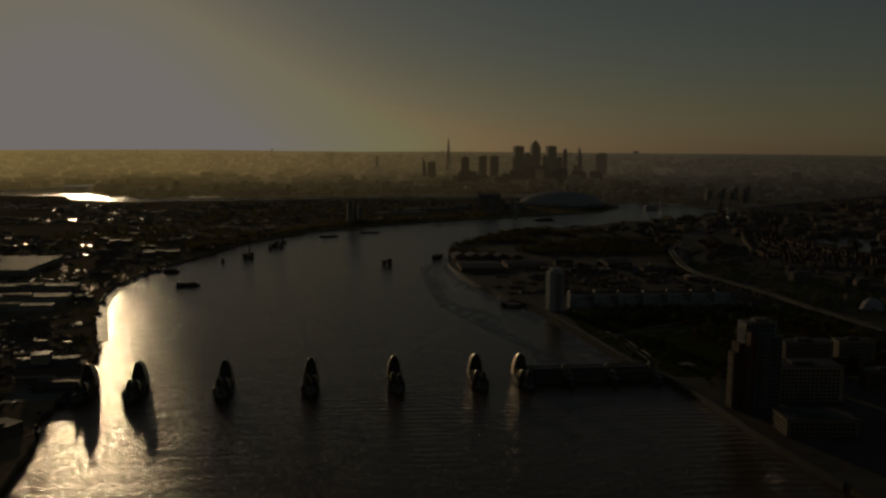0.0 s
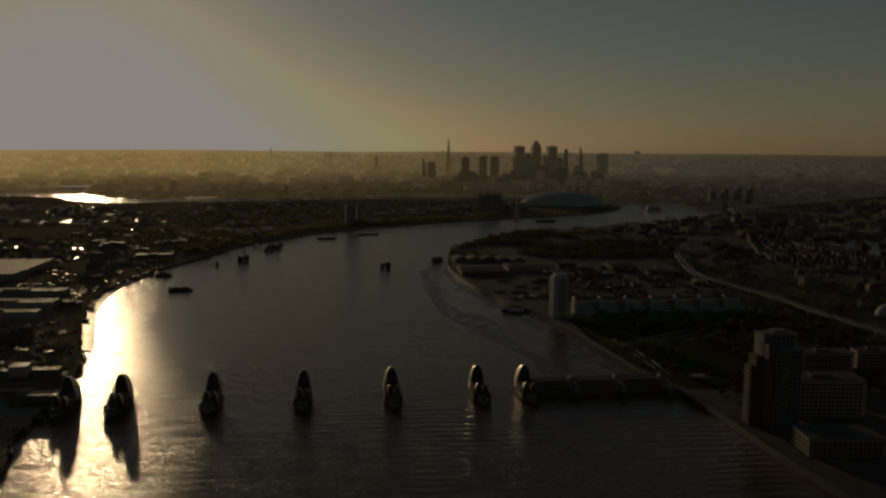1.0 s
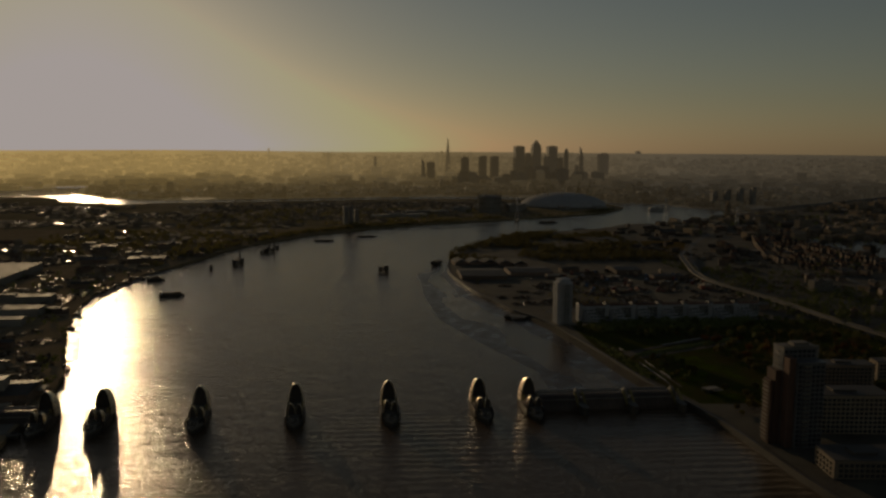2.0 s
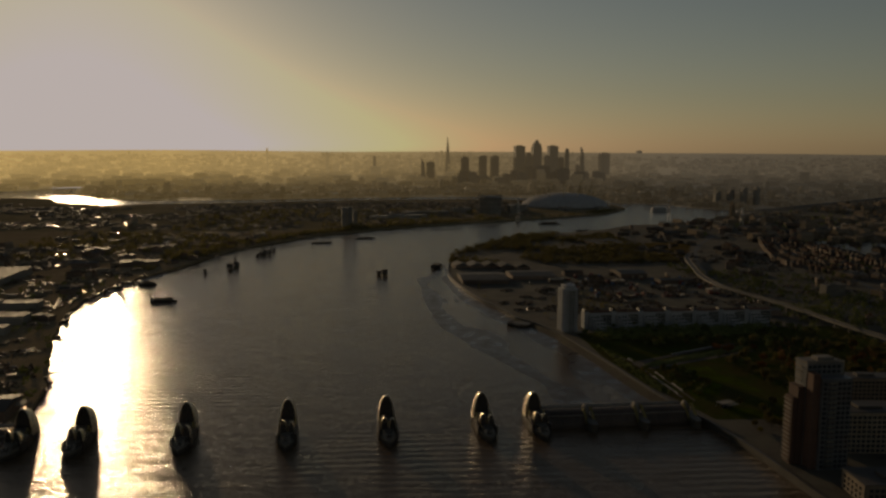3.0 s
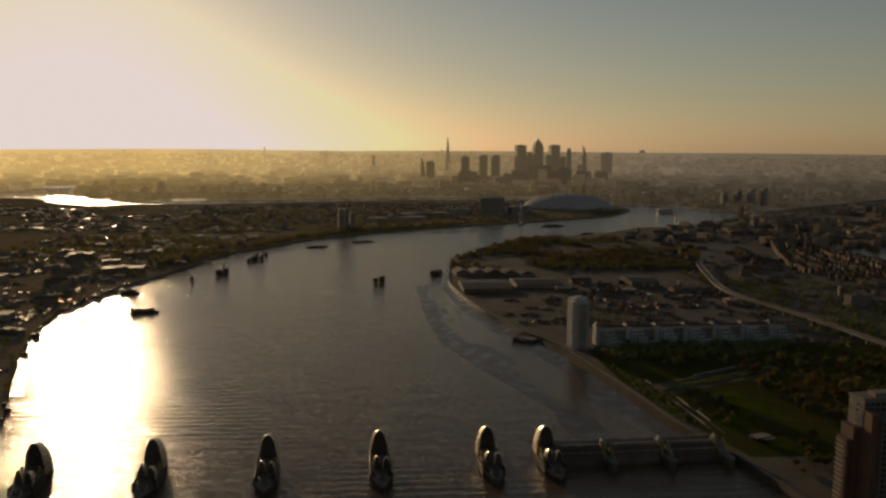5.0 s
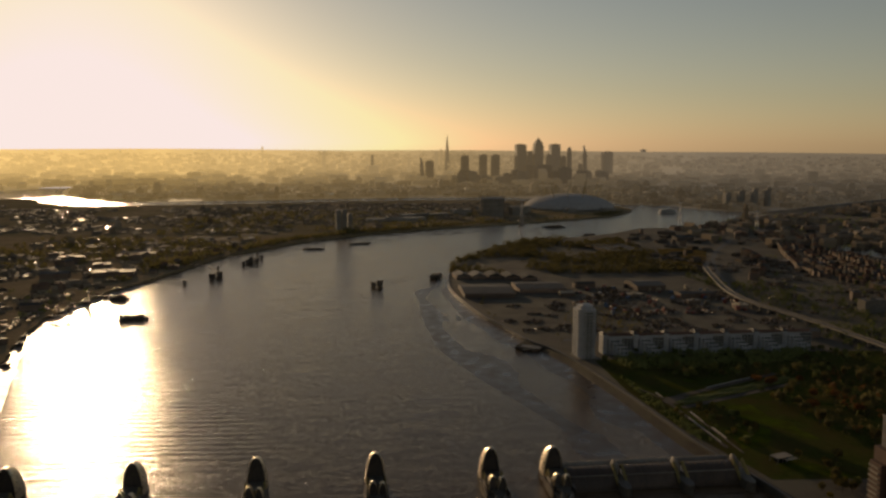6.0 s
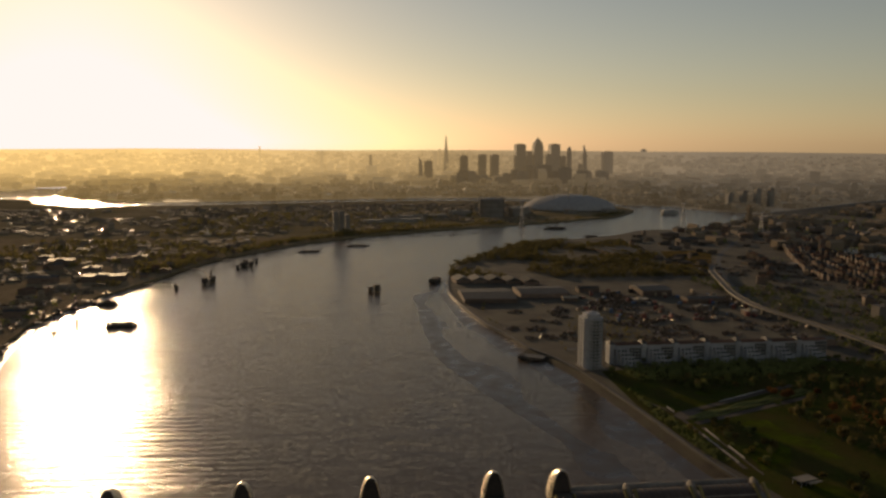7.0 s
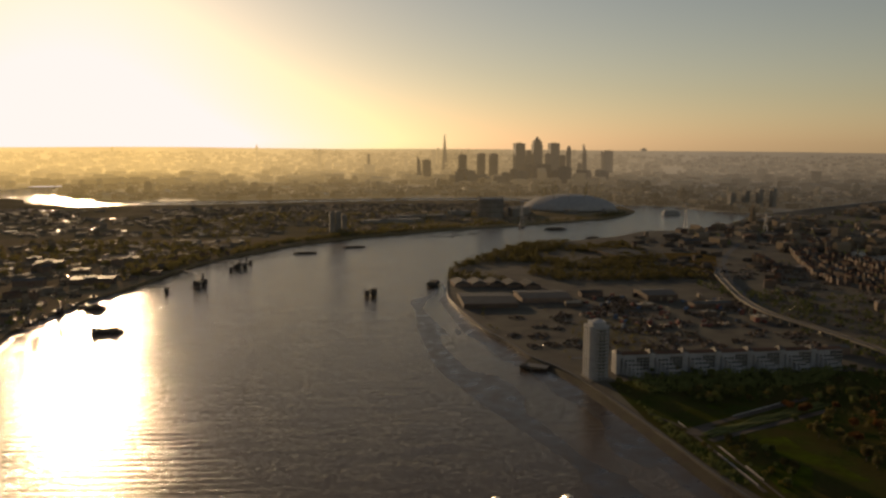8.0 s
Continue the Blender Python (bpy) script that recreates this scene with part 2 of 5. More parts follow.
    where = span(ripple(0.006, 0.005, 0, 2).outputs["Fac"], 0.5, 0.62, 0.0, TRAIN)
    push = t.nodes.new("ShaderNodeCombineXYZ")
    t.links.new(math_node("MULTIPLY", math_node("SUBTRACT", wv.outputs["Fac"], 0.5), where), push.inputs[1])
    total = vec("ADD", total, push.outputs[0])
    t.links.new(vec("NORMALIZE", vec("ADD", total, (0, 0, 1)), (0, 0, 0)), b.inputs["Normal"])
    return m


WATER_ROUGH, WATER_SHINE, TRAIN, STEEP = 0.145, 0.3, 0.13, 2.3
WAVES = ((2.1, 3.4, 12, 0.84, 2), (0.3, 0.75, -8, 0.36, 2), (0.05, 0.2, 4, 0.06, 2))
M_WATER = water_material()


def island(name, dark, light, share=0.88, shine=0.3):
    """Brick, stone and slate tones that change from building to building."""
    m = bpy.data.materials.new(name)
    m.use_nodes = True
    t = m.node_tree
    b = t.nodes["Principled BSDF"]
    g = t.nodes.new("ShaderNodeNewGeometry")
    x = t.nodes.new("ShaderNodeMix")
    x.data_type = "RGBA"
    x.inputs[6].default_value, x.inputs[7].default_value = (*dark, 1), (*light, 1)
    t.links.new(g.outputs["Random Per Island"], x.inputs[0])
    t.links.new(x.outputs[2], b.inputs["Base Color"])
    r = t.nodes.new("ShaderNodeMapRange")
    r.inputs[1].default_value, r.inputs[3].default_value, r.inputs[4].default_value = share, 0.85, shine
    t.links.new(g.outputs["Random Per Island"], r.inputs[0])
    t.links.new(r.outputs[0], b.inputs["Roughness"])
    q = t.nodes.new("ShaderNodeMapRange")
    q.inputs[1].default_value, q.inputs[2].default_value, q.inputs[3].default_value, q.inputs[4].default_value = share - 0.01, share + 0.01, 0.06, 0.6
    t.links.new(g.outputs["Random Per Island"], q.inputs[0])
    t.links.new(q.outputs[0], b.inputs["Specular IOR Level"])
    return m


M_SCRAP = island("mixed_scrap", (0.04, 0.03, 0.02), (0.26, 0.18, 0.12), 0.7, 0.2)


# ---- mesh tools ----
class Build:
    """Vertices and faces gathered for one mesh."""

    def __init__(self):
        self.v, self.f = [], []

    def add(self, verts, faces):
        n = len(self.v)
        self.v += [tuple(p) for p in verts]
        self.f += [tuple(i + n for i in f) for f in faces]
        return self

    def box(self, x0, x1, y0, y1, z0, z1):
        return self.add([(x0, y0, z0), (x1, y0, z0), (x1, y1, z0), (x0, y1, z0), (x0, y0, z1), (x1, y0, z1), (x1, y1, z1), (x0, y1, z1)],
                        [(3, 2, 1, 0), (4, 5, 6, 7), (0, 1, 5, 4), (1, 2, 6, 5), (2, 3, 7, 6), (3, 0, 4, 7)])

    def rings(self, rings, close=True, caps=True):
        n = len(rings[0])
        verts = [p for r in rings for p in r]
        faces = []
        for k in range(len(rings) - 1):
            for i in range(n if close else n - 1):
                j = (i + 1) % n
                faces.append((k * n + i, k * n + j, (k + 1) * n + j, (k + 1) * n + i))
        if caps:
            faces += [tuple(range(n))[::-1], tuple(range((len(rings) - 1) * n, len(rings) * n))]
        return self.add(verts, faces)

    def tube(self, x, y, levels, n=16, sx=1.0, sy=1.0):
        return self.rings([[(x + r * sx * math.cos(2 * math.pi * i / n), y + r * sy * math.sin(2 * math.pi * i / n), z) for i in range(n)] for z, r in levels])

    def prism(self, outline, z0, z1):
        return self.rings([[(x, y, z0) for x, y in outline], [(x, y, z1) for x, y in outline]])

    def beam(self, a, b, w):
        a, b = Vector(a), Vector(b)
        d = (b - a).normalized()
        s = d.cross(Vector((0, 0, 1)))
        s = s.normalized() if s.length > 0.01 else Vector((1, 0, 0))
        u = s.cross(d)
        h = w / 2
        ring = lambda p: [p + s * h + u * h, p - s * h + u * h, p - s * h - u * h, p + s * h - u * h]
        return self.rings([ring(a), ring(b)])

    def gable(self, x0, x1, y0, y1, z0, z1):
        """A pitched roof with its ridge along x."""
        ym = (y0 + y1) / 2
        return self.add([(x0, y0, z0), (x1, y0, z0), (x1, y1, z0), (x0, y1, z0), (x0, ym, z1), (x1, ym, z1)],
                        [(3, 2, 1, 0), (0, 1, 5, 4), (2, 3, 4, 5), (0, 4, 3), (1, 2, 5)])

    def mesh(self, name, mat):
        me = bpy.data.meshes.new(name)
        me.from_pydata(self.v, [], self.f)
        me.materials.append(mat)
        me.update()
        return me


def part(name, b, mat, parent, label="", at=None):
    ob = new(name, b.mesh(name, mat) if isinstance(b, Build) else b)
    ob.parent = parent
    if at is not None:
        ob.matrix_local = at
    if label:
        ob["label"] = label
    return ob


def thing(name, label, category, m=None, group="", kind=""):
    ob = new(name)
    ob.empty_display_size = 3
    if m is not None:
        ob.matrix_world = m
    return tagged(ob, label, category, group, kind)


def solid(name, b, mat, label, category="", kind="structure", smooth=False):
    ob = new(name, b.mesh(name, mat))
    if smooth:
        for p in ob.data.polygons:
            p.use_smooth = True
    return tagged(ob, label, category, "", kind)


def smooth(ob):
    for p in ob.data.polygons:
        p.use_smooth = True
    return ob


# ---- the plan: banks of the river, in metres ----
CENTRE = Vector((0, -575))
LEVEL = 4.0


def curve(points, step=4, wobble=0.0, seed=1):
    """A smooth line through the points, with tangents no longer than the shorter side."""
    rnd = random.Random(seed)
    pts = [Vector(p) for p in points]
    tan = []
    for i, p in enumerate(pts):
        a, b = pts[max(0, i - 1)], pts[min(len(pts) - 1, i + 1)]
        most = min([(p - q).length for q in (a, b) if (p - q).length > 0] or [0])
        t = (b - a) / 2
        tan.append(t * min(1, most / max(t.length, 1e-6)))
    out = []
    for i in range(len(pts) - 1):
        for s in range(step):
            t = s / step
            q = (2 * t ** 3 - 3 * t * t + 1) * pts[i] + (t ** 3 - 2 * t * t + t) * tan[i] + (3 * t * t - 2 * t ** 3) * pts[i + 1] + (t ** 3 - t * t) * tan[i + 1]
            out.append((q.x + rnd.uniform(-wobble, wobble), q.y + rnd.uniform(-wobble, wobble)))
    return out + [tuple(points[-1])]


def arc(a, b, r=4230, n=40):
    return [(CENTRE.x + r * math.sin(radians(a + (b - a) * i / n)), CENTRE.y + r * math.cos(radians(a + (b - a) * i / n))) for i in range(n + 1)]


NORTH_NEAR = [(380, -2600), (300, -700), (263, -258), (252, -180), (245, -90), (236, -30), (222, 30), (212, 100), (203, 165), (187, 260),
              (171, 315), (155, 350), (141, 413), (125, 471), (110, 572), (101, 665), (104, 740), (110, 800), (132, 939), (215, 1099), (283, 1226),
              (397, 1295), (530, 1381), (632, 1490), (740, 1510), (912, 1672), (1094, 1923)]
NORTH_FAR = [(1094, 1923), (1120, 2010), (1025, 2111), (970, 2270), (845, 2330), (715, 2490), (540, 2660), (382, 2715), (113, 2689), (-146, 2630), (-384, 2563),
             (-522, 2527), (-705, 2490), (-791, 2460), (-893, 2491), (-1015, 2579), (-1136, 2701), (-1233, 2865), (-1326, 3121), (-1394, 3400)]
SOUTH_NEAR = [(-100, -2600), (-205, -600), (-228, -245), (-242, -160), (-256, -119), (-262, -40), (-272, 53), (-300, 143), (-346, 283), (-367, 363), (-385, 471), (-382, 560), (-370, 660),
              (-350, 730), (-318, 878), (-300, 967), (-265, 1069), (-225, 1130), (-164, 1250), (-80, 1346), (-19, 1410), (44, 1450),
              (97, 1500), (224, 1579), (329, 1635), (426, 1696), (569, 1798), (670, 1879), (757, 2017)]
SOUTH_FAR = [(757, 2017), (784, 2083), (781, 2220), (691, 2375), (506, 2494), (359, 2516), (107, 2499), (-137, 2442), (-358, 2362), (-556, 2299), (-725, 2272), (-875, 2212),
             (-994, 2263), (-1128, 2363), (-1230, 2540), (-1600, 2560), (-2300, 2500)]
WEST = [(-2300, 2990), (-1900, 3000), (-1680, 3040), (-1540, 3111), (-1515, 3250), (-1500, 3340)]
west_line = curve(WEST, 5, 3, 6)
FARLAND = curve(NORTH_FAR, 5, 3, 3) + arc(-19.3, 34)
NORTH = curve(NORTH_NEAR, 6, 0.5, 2) + arc(34, 174)
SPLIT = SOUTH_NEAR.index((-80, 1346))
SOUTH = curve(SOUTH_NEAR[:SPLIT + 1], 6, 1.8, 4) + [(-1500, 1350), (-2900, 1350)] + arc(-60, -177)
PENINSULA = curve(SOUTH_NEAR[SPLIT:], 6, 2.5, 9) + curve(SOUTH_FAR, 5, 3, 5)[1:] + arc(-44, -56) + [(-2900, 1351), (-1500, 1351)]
WESTLAND = west_line + arc(-21.2, -42)


def inside(x, y, poly):
    hit = False
    n = len(poly)
    for i in range(n):
        (x0, y0), (x1, y1) = poly[i], poly[(i + 1) % n]
        if (y0 > y) != (y1 > y) and x < (x1 - x0) * (y - y0) / (y1 - y0) + x0:
            hit = not hit
    return hit


def land(name, poly, label, mat=None, level=LEVEL):
    bm = bmesh.new()
    top = [bm.verts.new((x, y, level)) for x, y in poly]
    low = [bm.verts.new((x, y, -3)) for x, y in poly]
    face = bm.faces.new(top)
    n = len(poly)
    for i in range(n):
        bm.faces.new((top[i], top[(i + 1) % n], low[(i + 1) % n], low[i]))
    bmesh.ops.triangulate(bm, faces=[face])
    bmesh.ops.recalc_face_normals(bm, faces=bm.faces)
    me = bpy.data.meshes.new(name)
    bm.to_mesh(me)
    bm.free()
    me.materials.append(mat or M_LAND)
    return tagged(new(name, me), label, "ground", "", "structure")


land("ground_north", NORTH, "dark scrubby riverside land with yards and roads")
land("ground_south", SOUTH, "brown built-up riverside land with works yards", M_YARD)
land("backdrop_peninsula", PENINSULA, "land of the far peninsula, toned paler for haze", M_FARGROUND)
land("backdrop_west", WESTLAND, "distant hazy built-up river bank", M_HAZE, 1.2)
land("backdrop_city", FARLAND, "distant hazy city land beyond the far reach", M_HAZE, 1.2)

water = Build()
water.rings([[(CENTRE.x + r * math.sin(2 * math.pi * i / 48), CENTRE.y + r * math.cos(2 * math.pi * i / 48), 0) for i in range(48)] for r in (4220, 1500, 300, 5)], caps=False)
solid("water", water, M_WATER, "broad brown tidal river reflecting the low sun", "water")


far_dock = Build().prism([(364, 2928), (385, 2928), (452, 3533), (431, 3533)], 0.5, 1.5)
solid("dock_water", far_dock, M_WATER, "distant dock water glinting among the city", "water")


def far_point(bearing, r, z=0.0):
    """A place r metres away; past 4200 m it is pulled in along sightlines to fit the camera's view."""
    q = r if r < 4200 else 4200 + 550 * (1 - math.exp(-(r - 4200) / 550))
    f = q / r
    b = radians(bearing)
    return Vector((CENTRE.x + q * math.sin(b), CENTRE.y + q * math.cos(b), 205 + (z - 205) * f)), f


# ground bent up towards eye height so the horizon fits the camera's view
rise = []
for r in (4185, 4240, 4300, 4400, 4550, 4750, 5000, 5500, 6500, 8500, 12000, 17000, 24000):
    row = []
    for i in range(180):
        p, f = far_point(i * 2, r, 3.5)
        hill = 0 if r < 12000 else 6 * (noise.noise((i * 0.13, r * 0.001, 0)) + 0.3)
        row.append((p.x, p.y, p.z + hill))
    rise.append(row)
solid("backdrop", Build().rings(rise, caps=False), M_HAZE, "distant city backdrop with painted haze, bent up to the horizon line", "horizon", smooth=True)

# ---- foreshore, wall and park ----
def ribbon(line_a, line_b, za, zb, rows=5, bumpy=0.0):
    n = max(len(line_a), len(line_b))

    def even(line):
        pts = [Vector(p) for p in line]
        total = [0]
        for i in range(1, len(pts)):
            total.append(total[-1] + (pts[i] - pts[i - 1]).length)
        out, k = [], 0
        for s in range(n):
            d = total[-1] * s / (n - 1)
            while k < len(pts) - 2 and total[k + 1] < d:
                k += 1
            f = (d - total[k]) / max(1e-6, total[k + 1] - total[k])
            out.append(pts[k].lerp(pts[k + 1], min(1, f)))
        return out

    a, b = even(line_a), even(line_b)
    out = []
    for r in range(rows + 1):
        f = r / rows
        row = []
        for i in range(n):
            p = a[i].lerp(b[i], f)
            z = za + (zb - za) * f + bumpy * math.sin(math.pi * f) * noise.noise((p.x * 0.03, p.y * 0.02, 0))
            row.append((p.x, p.y, z))
        out.append(row)
    return Build().rings(out, close=False, caps=False)


shore_wall = curve([(232, -8), (222, 30), (212, 100), (203, 165), (187, 260), (171, 315), (155, 350), (141, 413), (125, 471), (110, 572), (101, 665), (104, 740), (100, 800)], 14)
shore_edge = curve([(170, -10), (134, 30), (128, 90), (106, 160), (84, 224), (62, 308), (50, 415), (48, 557), (46, 640), (52, 675), (75, 700), (84, 740), (90, 800)], 14)
FLAT = [(0, 1.0), (0.12, 0.45), (0.3, -0.06), (0.5, -0.1), (0.7, 0.04), (0.86, 0.24), (0.95, 0.06), (1, -0.5)]


def mud_height(f, x, y):
    for (f0, z0), (f1, z1) in zip(FLAT, FLAT[1:]):
        if f <= f1:
            z = z0 + (z1 - z0) * (f - f0) / (f1 - f0)
            break
    return z + 0.3 * noise.noise((x * 0.025, y * 0.009, 3)) + 0.035 * noise.noise((x * 0.11, y * 0.05, 8))


flat = ribbon(shore_wall, shore_edge, 1, 0, 36)
flat.v = [(x, y, mud_height(1 - z, x, y)) for x, y, z in flat.v]
solid("mudflat", flat, M_MUD, "wet brown tidal mudflat below the river wall", "mudflat", smooth=True)


def offset(line, d):
    out = []
    for i, p in enumerate(line):
        a, b = Vector(line[max(0, i - 1)]), Vector(line[min(len(line) - 1, i + 1)])
        t = (b - a).normalized()
        out.append((p[0] + t.y * d, p[1] - t.x * d))
    return out


def strip(line, d0, d1, z0, z1):
    """A raised strip that follows a line, between two offsets to its right."""
    a, b = offset(line, d0), offset(line, d1)
    rings = []
    for p, q in zip(a, b):
        rings.append([(p[0], p[1], z0), (q[0], q[1], z0), (q[0], q[1], z1), (p[0], p[1], z1)])
    return Build().rings(rings)


south_edge = curve(SOUTH_NEAR[7:14], 8)
solid("foreshore_south", ribbon(offset(south_edge, -1), offset(south_edge, 13), 1.4, -0.15, 6, 0.4), M_MUD, "pale muddy foreshore below the works", "mudflat", smooth=True)
bank = curve(NORTH_NEAR[2:18], 8)
solid("river_wall", strip(bank, -1.2, 0.6, -2, LEVEL + 1.0), M_WETCONC, "tide-stained concrete river wall with a raised coping", "wall")
low_bank = curve([(238, -20), (222, 30), (212, 100), (203, 165), (187, 260), (171, 315), (155, 350)], 10)
solid("bank", ribbon(offset(low_bank, -0.9), offset(low_bank, -9.5), 3.2, 0.5, 6, 0.8), M_BANK, "brown stony bank with weed below the river wall", "river bank", smooth=True)
solid("promenade", strip(bank, 0.7, 3.4, LEVEL - 0.5, LEVEL + 0.12), M_PATH, "pale paved riverside promenade along the wall", "path")


def slab(name, outline, z, mat, label, category, h=0.3, kind="structure"):
    return solid(name, Build().prism(outline, LEVEL - 0.2, LEVEL + z), mat, label, category, kind)


slab("park_ground", [(208, 118), (243, -25), (420, -30), (520, 120), (500, 285), (330, 285), (205, 262)], 0.06, M_SCRUB, "rough autumn grass of a riverside park", "grass")
slab("lawn", [(244, 180), (248, 185), (254, 185), (258, 177), (263, 169), (276, 173), (274, 164), (266, 157), (254, 154), (249, 164)], 0.12, M_LAWN, "bright green mown lawn", "lawn")
slab("lawn_strip", [(271, 113), (277, 119), (285, 122), (294, 122), (295, 107), (296, 90), (304, 80), (305, 61), (309, 42), (299, 44), (295, 57), (287, 69), (276, 82), (272, 96)], 0.12, M_LAWN, "bright green mown lawn strip", "lawn")
slab("lawn_far", [(264, 192), (272, 197), (284, 198), (282, 187), (270, 183)], 0.12, M_LAWN, "shaded mown lawn", "lawn")
slab("lawn_small", [(250, 64), (262, 74), (272, 77), (283, 64), (274, 44), (264, 29), (247, 28)], 0.12, M_LAWN, "dull green grass between shrubs", "lawn")
slab("lawn_small", [(262, 20), (300, -20), (285, -26), (256, -10)], 0.12, M_LAWN, "small mown lawn by the tower", "lawn")
for k, (p, q, w) in enumerate((((230, 138), (356, 209), 6), ((238, 117), (362, 180), 6), ((231, 130), (237, 30), 3), ((239, 108), (244, 20), 1.6), ((214, 178), (229, 144), 3))):
    a, b = Vector(p), Vector(q)
    d = (b - a).normalized()
    n = Vector((-d.y, d.x)) * w / 2
    slab("park_path", [tuple(a + n), tuple(a - n), tuple(b - n), tuple(b + n)], 0.2, M_PATH, "pale paved park path", "path")
slab("park_square", [(226, 134), (232, 139), (245, 144), (253, 144), (241, 126), (229, 128)], 0.26, M_PATH, "pale paved square where park paths meet", "paving")
# sunlit glints on rails and wall tops, put in as pale-coloured low walls
for p, q in (((233.2, 92), (236.8, 40)), ((239.6, 105), (240.4, 82)), ((242.4, 70), (243.6, 47)), ((229.2, 156), (230.6, 144)), ((276, 167.2), (327, 196))):
    a, b = Vector(p), Vector(q)
    n = Vector((a.y - b.y, b.x - a.x)).normalized() * 0.17
    slab("low_wall", [tuple(a + n), tuple(b + n), tuple(b - n), tuple(a - n)], 0.9, M_SHIP, "thin low wall, painted pale for the sun's glint along a park path", "wall")
# sunken garden between the two long paths: wavy clipped hedges
trench = thing("sunken_garden", "long sunken garden with dark clipped wavy hedges", "garden", pose(300, 160, LEVEL, 0, 0, 28.5))
for j in range(5):
    h = Build()
    rows = []
    for i in range(40):
        x = -70 + i * 3.6
        y = -4.5 + j * 2.2 + 0.4 * math.sin(i * 0.6 + j)
        z = 1.0 + 0.5 * math.sin(i * 0.5 + j * 1.3)
        rows.append([(x, y - 0.8, 0), (x, y + 0.8, 0), (x, y + 0.6, z), (x, y - 0.6, z)])
    part("hedge", h.rings(rows), M_LEAF[0], trench)


# ---- trees ----
def crown(seed, height, spread, clumps=70, leaf=0.7):
    rnd = random.Random(seed)
    b = Build()
    for _ in range(clumps):
        a, e, r = rnd.uniform(0, 2 * math.pi), rnd.uniform(-0.5, 1), rnd.uniform(0.45, 1.0)
        c = Vector((math.cos(a) * math.cos(e) * spread * r, math.sin(a) * math.cos(e) * spread * r, height * 0.62 + math.sin(e) * height * 0.36 * r))
        for _ in range(9):
            o = c + Vector([rnd.gauss(0, spread * 0.13) for _ in range(3)])
            u = Vector([rnd.uniform(-1, 1) for _ in range(3)]).normalized() * leaf * rnd.uniform(0.6, 1.3)
            w = u.orthogonal().normalized() * leaf * rnd.uniform(0.5, 1.0)
            b.add([o - u, o + w, o + u, o - w], [(0, 1, 2, 3)])
    return b


def trunk(seed, height):
    rnd = random.Random(seed)
    b = Build().tube(0, 0, [(-0.3, 0.32), (height * 0.3, 0.22), (height * 0.7, 0.1), (height * 0.85, 0.04)], 7)
    for _ in range(6):
        a, z = rnd.uniform(0, 6.28), height * rnd.uniform(0.28, 0.55)
        b.beam((0, 0, z), (math.cos(a) * height * 0.25, math.sin(a) * height * 0.25, z + height * 0.25), 0.12)
    return b


tree_kinds = []
for k, (h, s, leaf, words) in enumerate(((9, 3.4, 0, "dark green park tree with a full uneven crown"), (11, 3.8, 1, "olive autumn tree with a broad ragged crown"),
                                         (8, 3.0, 2, "rust-coloured autumn tree with a thinning crown"), (7, 2.8, 3, "yellowing autumn tree with a loose crown"),
                                         (12, 4.2, 0, "tall dark tree with a dense crown"))):
    tree_kinds.append((trunk(k, h).mesh("trunk", M_BARK), crown(k + 10, h, s).mesh("crown", M_LEAF[leaf]), words))


def tree(x, y, kind, scale, z=LEVEL):
    tm, cm, words = tree_kinds[kind]
    ob = thing("tree", words, "tree", pose(x, y, z, 0, 0, (x * 37 + y * 11) % 360) @ Matrix.Diagonal((scale, scale, scale, 1)), "park trees")
    part("trunk", tm, M_BARK, ob)
    part("crown", cm, M_LEAF[0], ob)
    return ob


def scatter_trees(n, x0, x1, y0, y1, kinds, seed, keep=lambda x, y: True, size=(0.7, 1.2)):
    rnd = random.Random(seed)
    done = 0
    for _ in range(n * 20):
        x, y = rnd.uniform(x0, x1), rnd.uniform(y0, y1)
        if inside(x, y, NORTH if x > 0 else SOUTH) and keep(x, y):
            tree(x, y, rnd.choice(kinds), rnd.uniform(*size))
            done += 1
            if done == n:
                return


def off_bank(x, y, gap=10):
    return inside(x - gap, y, NORTH) and inside(x - gap, y - gap, NORTH)


scatter_trees(60, 205, 480, 226, 292, (0, 4, 1, 4, 0), 1, lambda x, y: off_bank(x, y) and (x > 235 or y < 255), (0.4, 0.75))
scatter_trees(90, 300, 470, -10, 190, (1, 2, 0, 2, 1, 3), 2, lambda x, y: x > 318 - (y - 60) * 0.22 + 8 * math.sin(y * 0.1) and x + y * 0.2 > 322)
scatter_trees(34, 225, 270, 30, 120, (0, 1, 3), 3, lambda x, y: off_bank(x, y, 12) and abs(x - 238) > 6, (0.4, 0.75))
scatter_trees(26, 380, 520, -30, 60, (0, 1, 2), 4)
scatter_trees(18, 240, 300, -60, 10, (0, 3, 1), 6, lambda x, y: off_bank(x, y, 12) and not (y > -30 and x < 275), (0.45, 0.8))
scatter_trees(46, 250, 420, 195, 230, (0, 4, 1), 7, size=(0.5, 0.9))


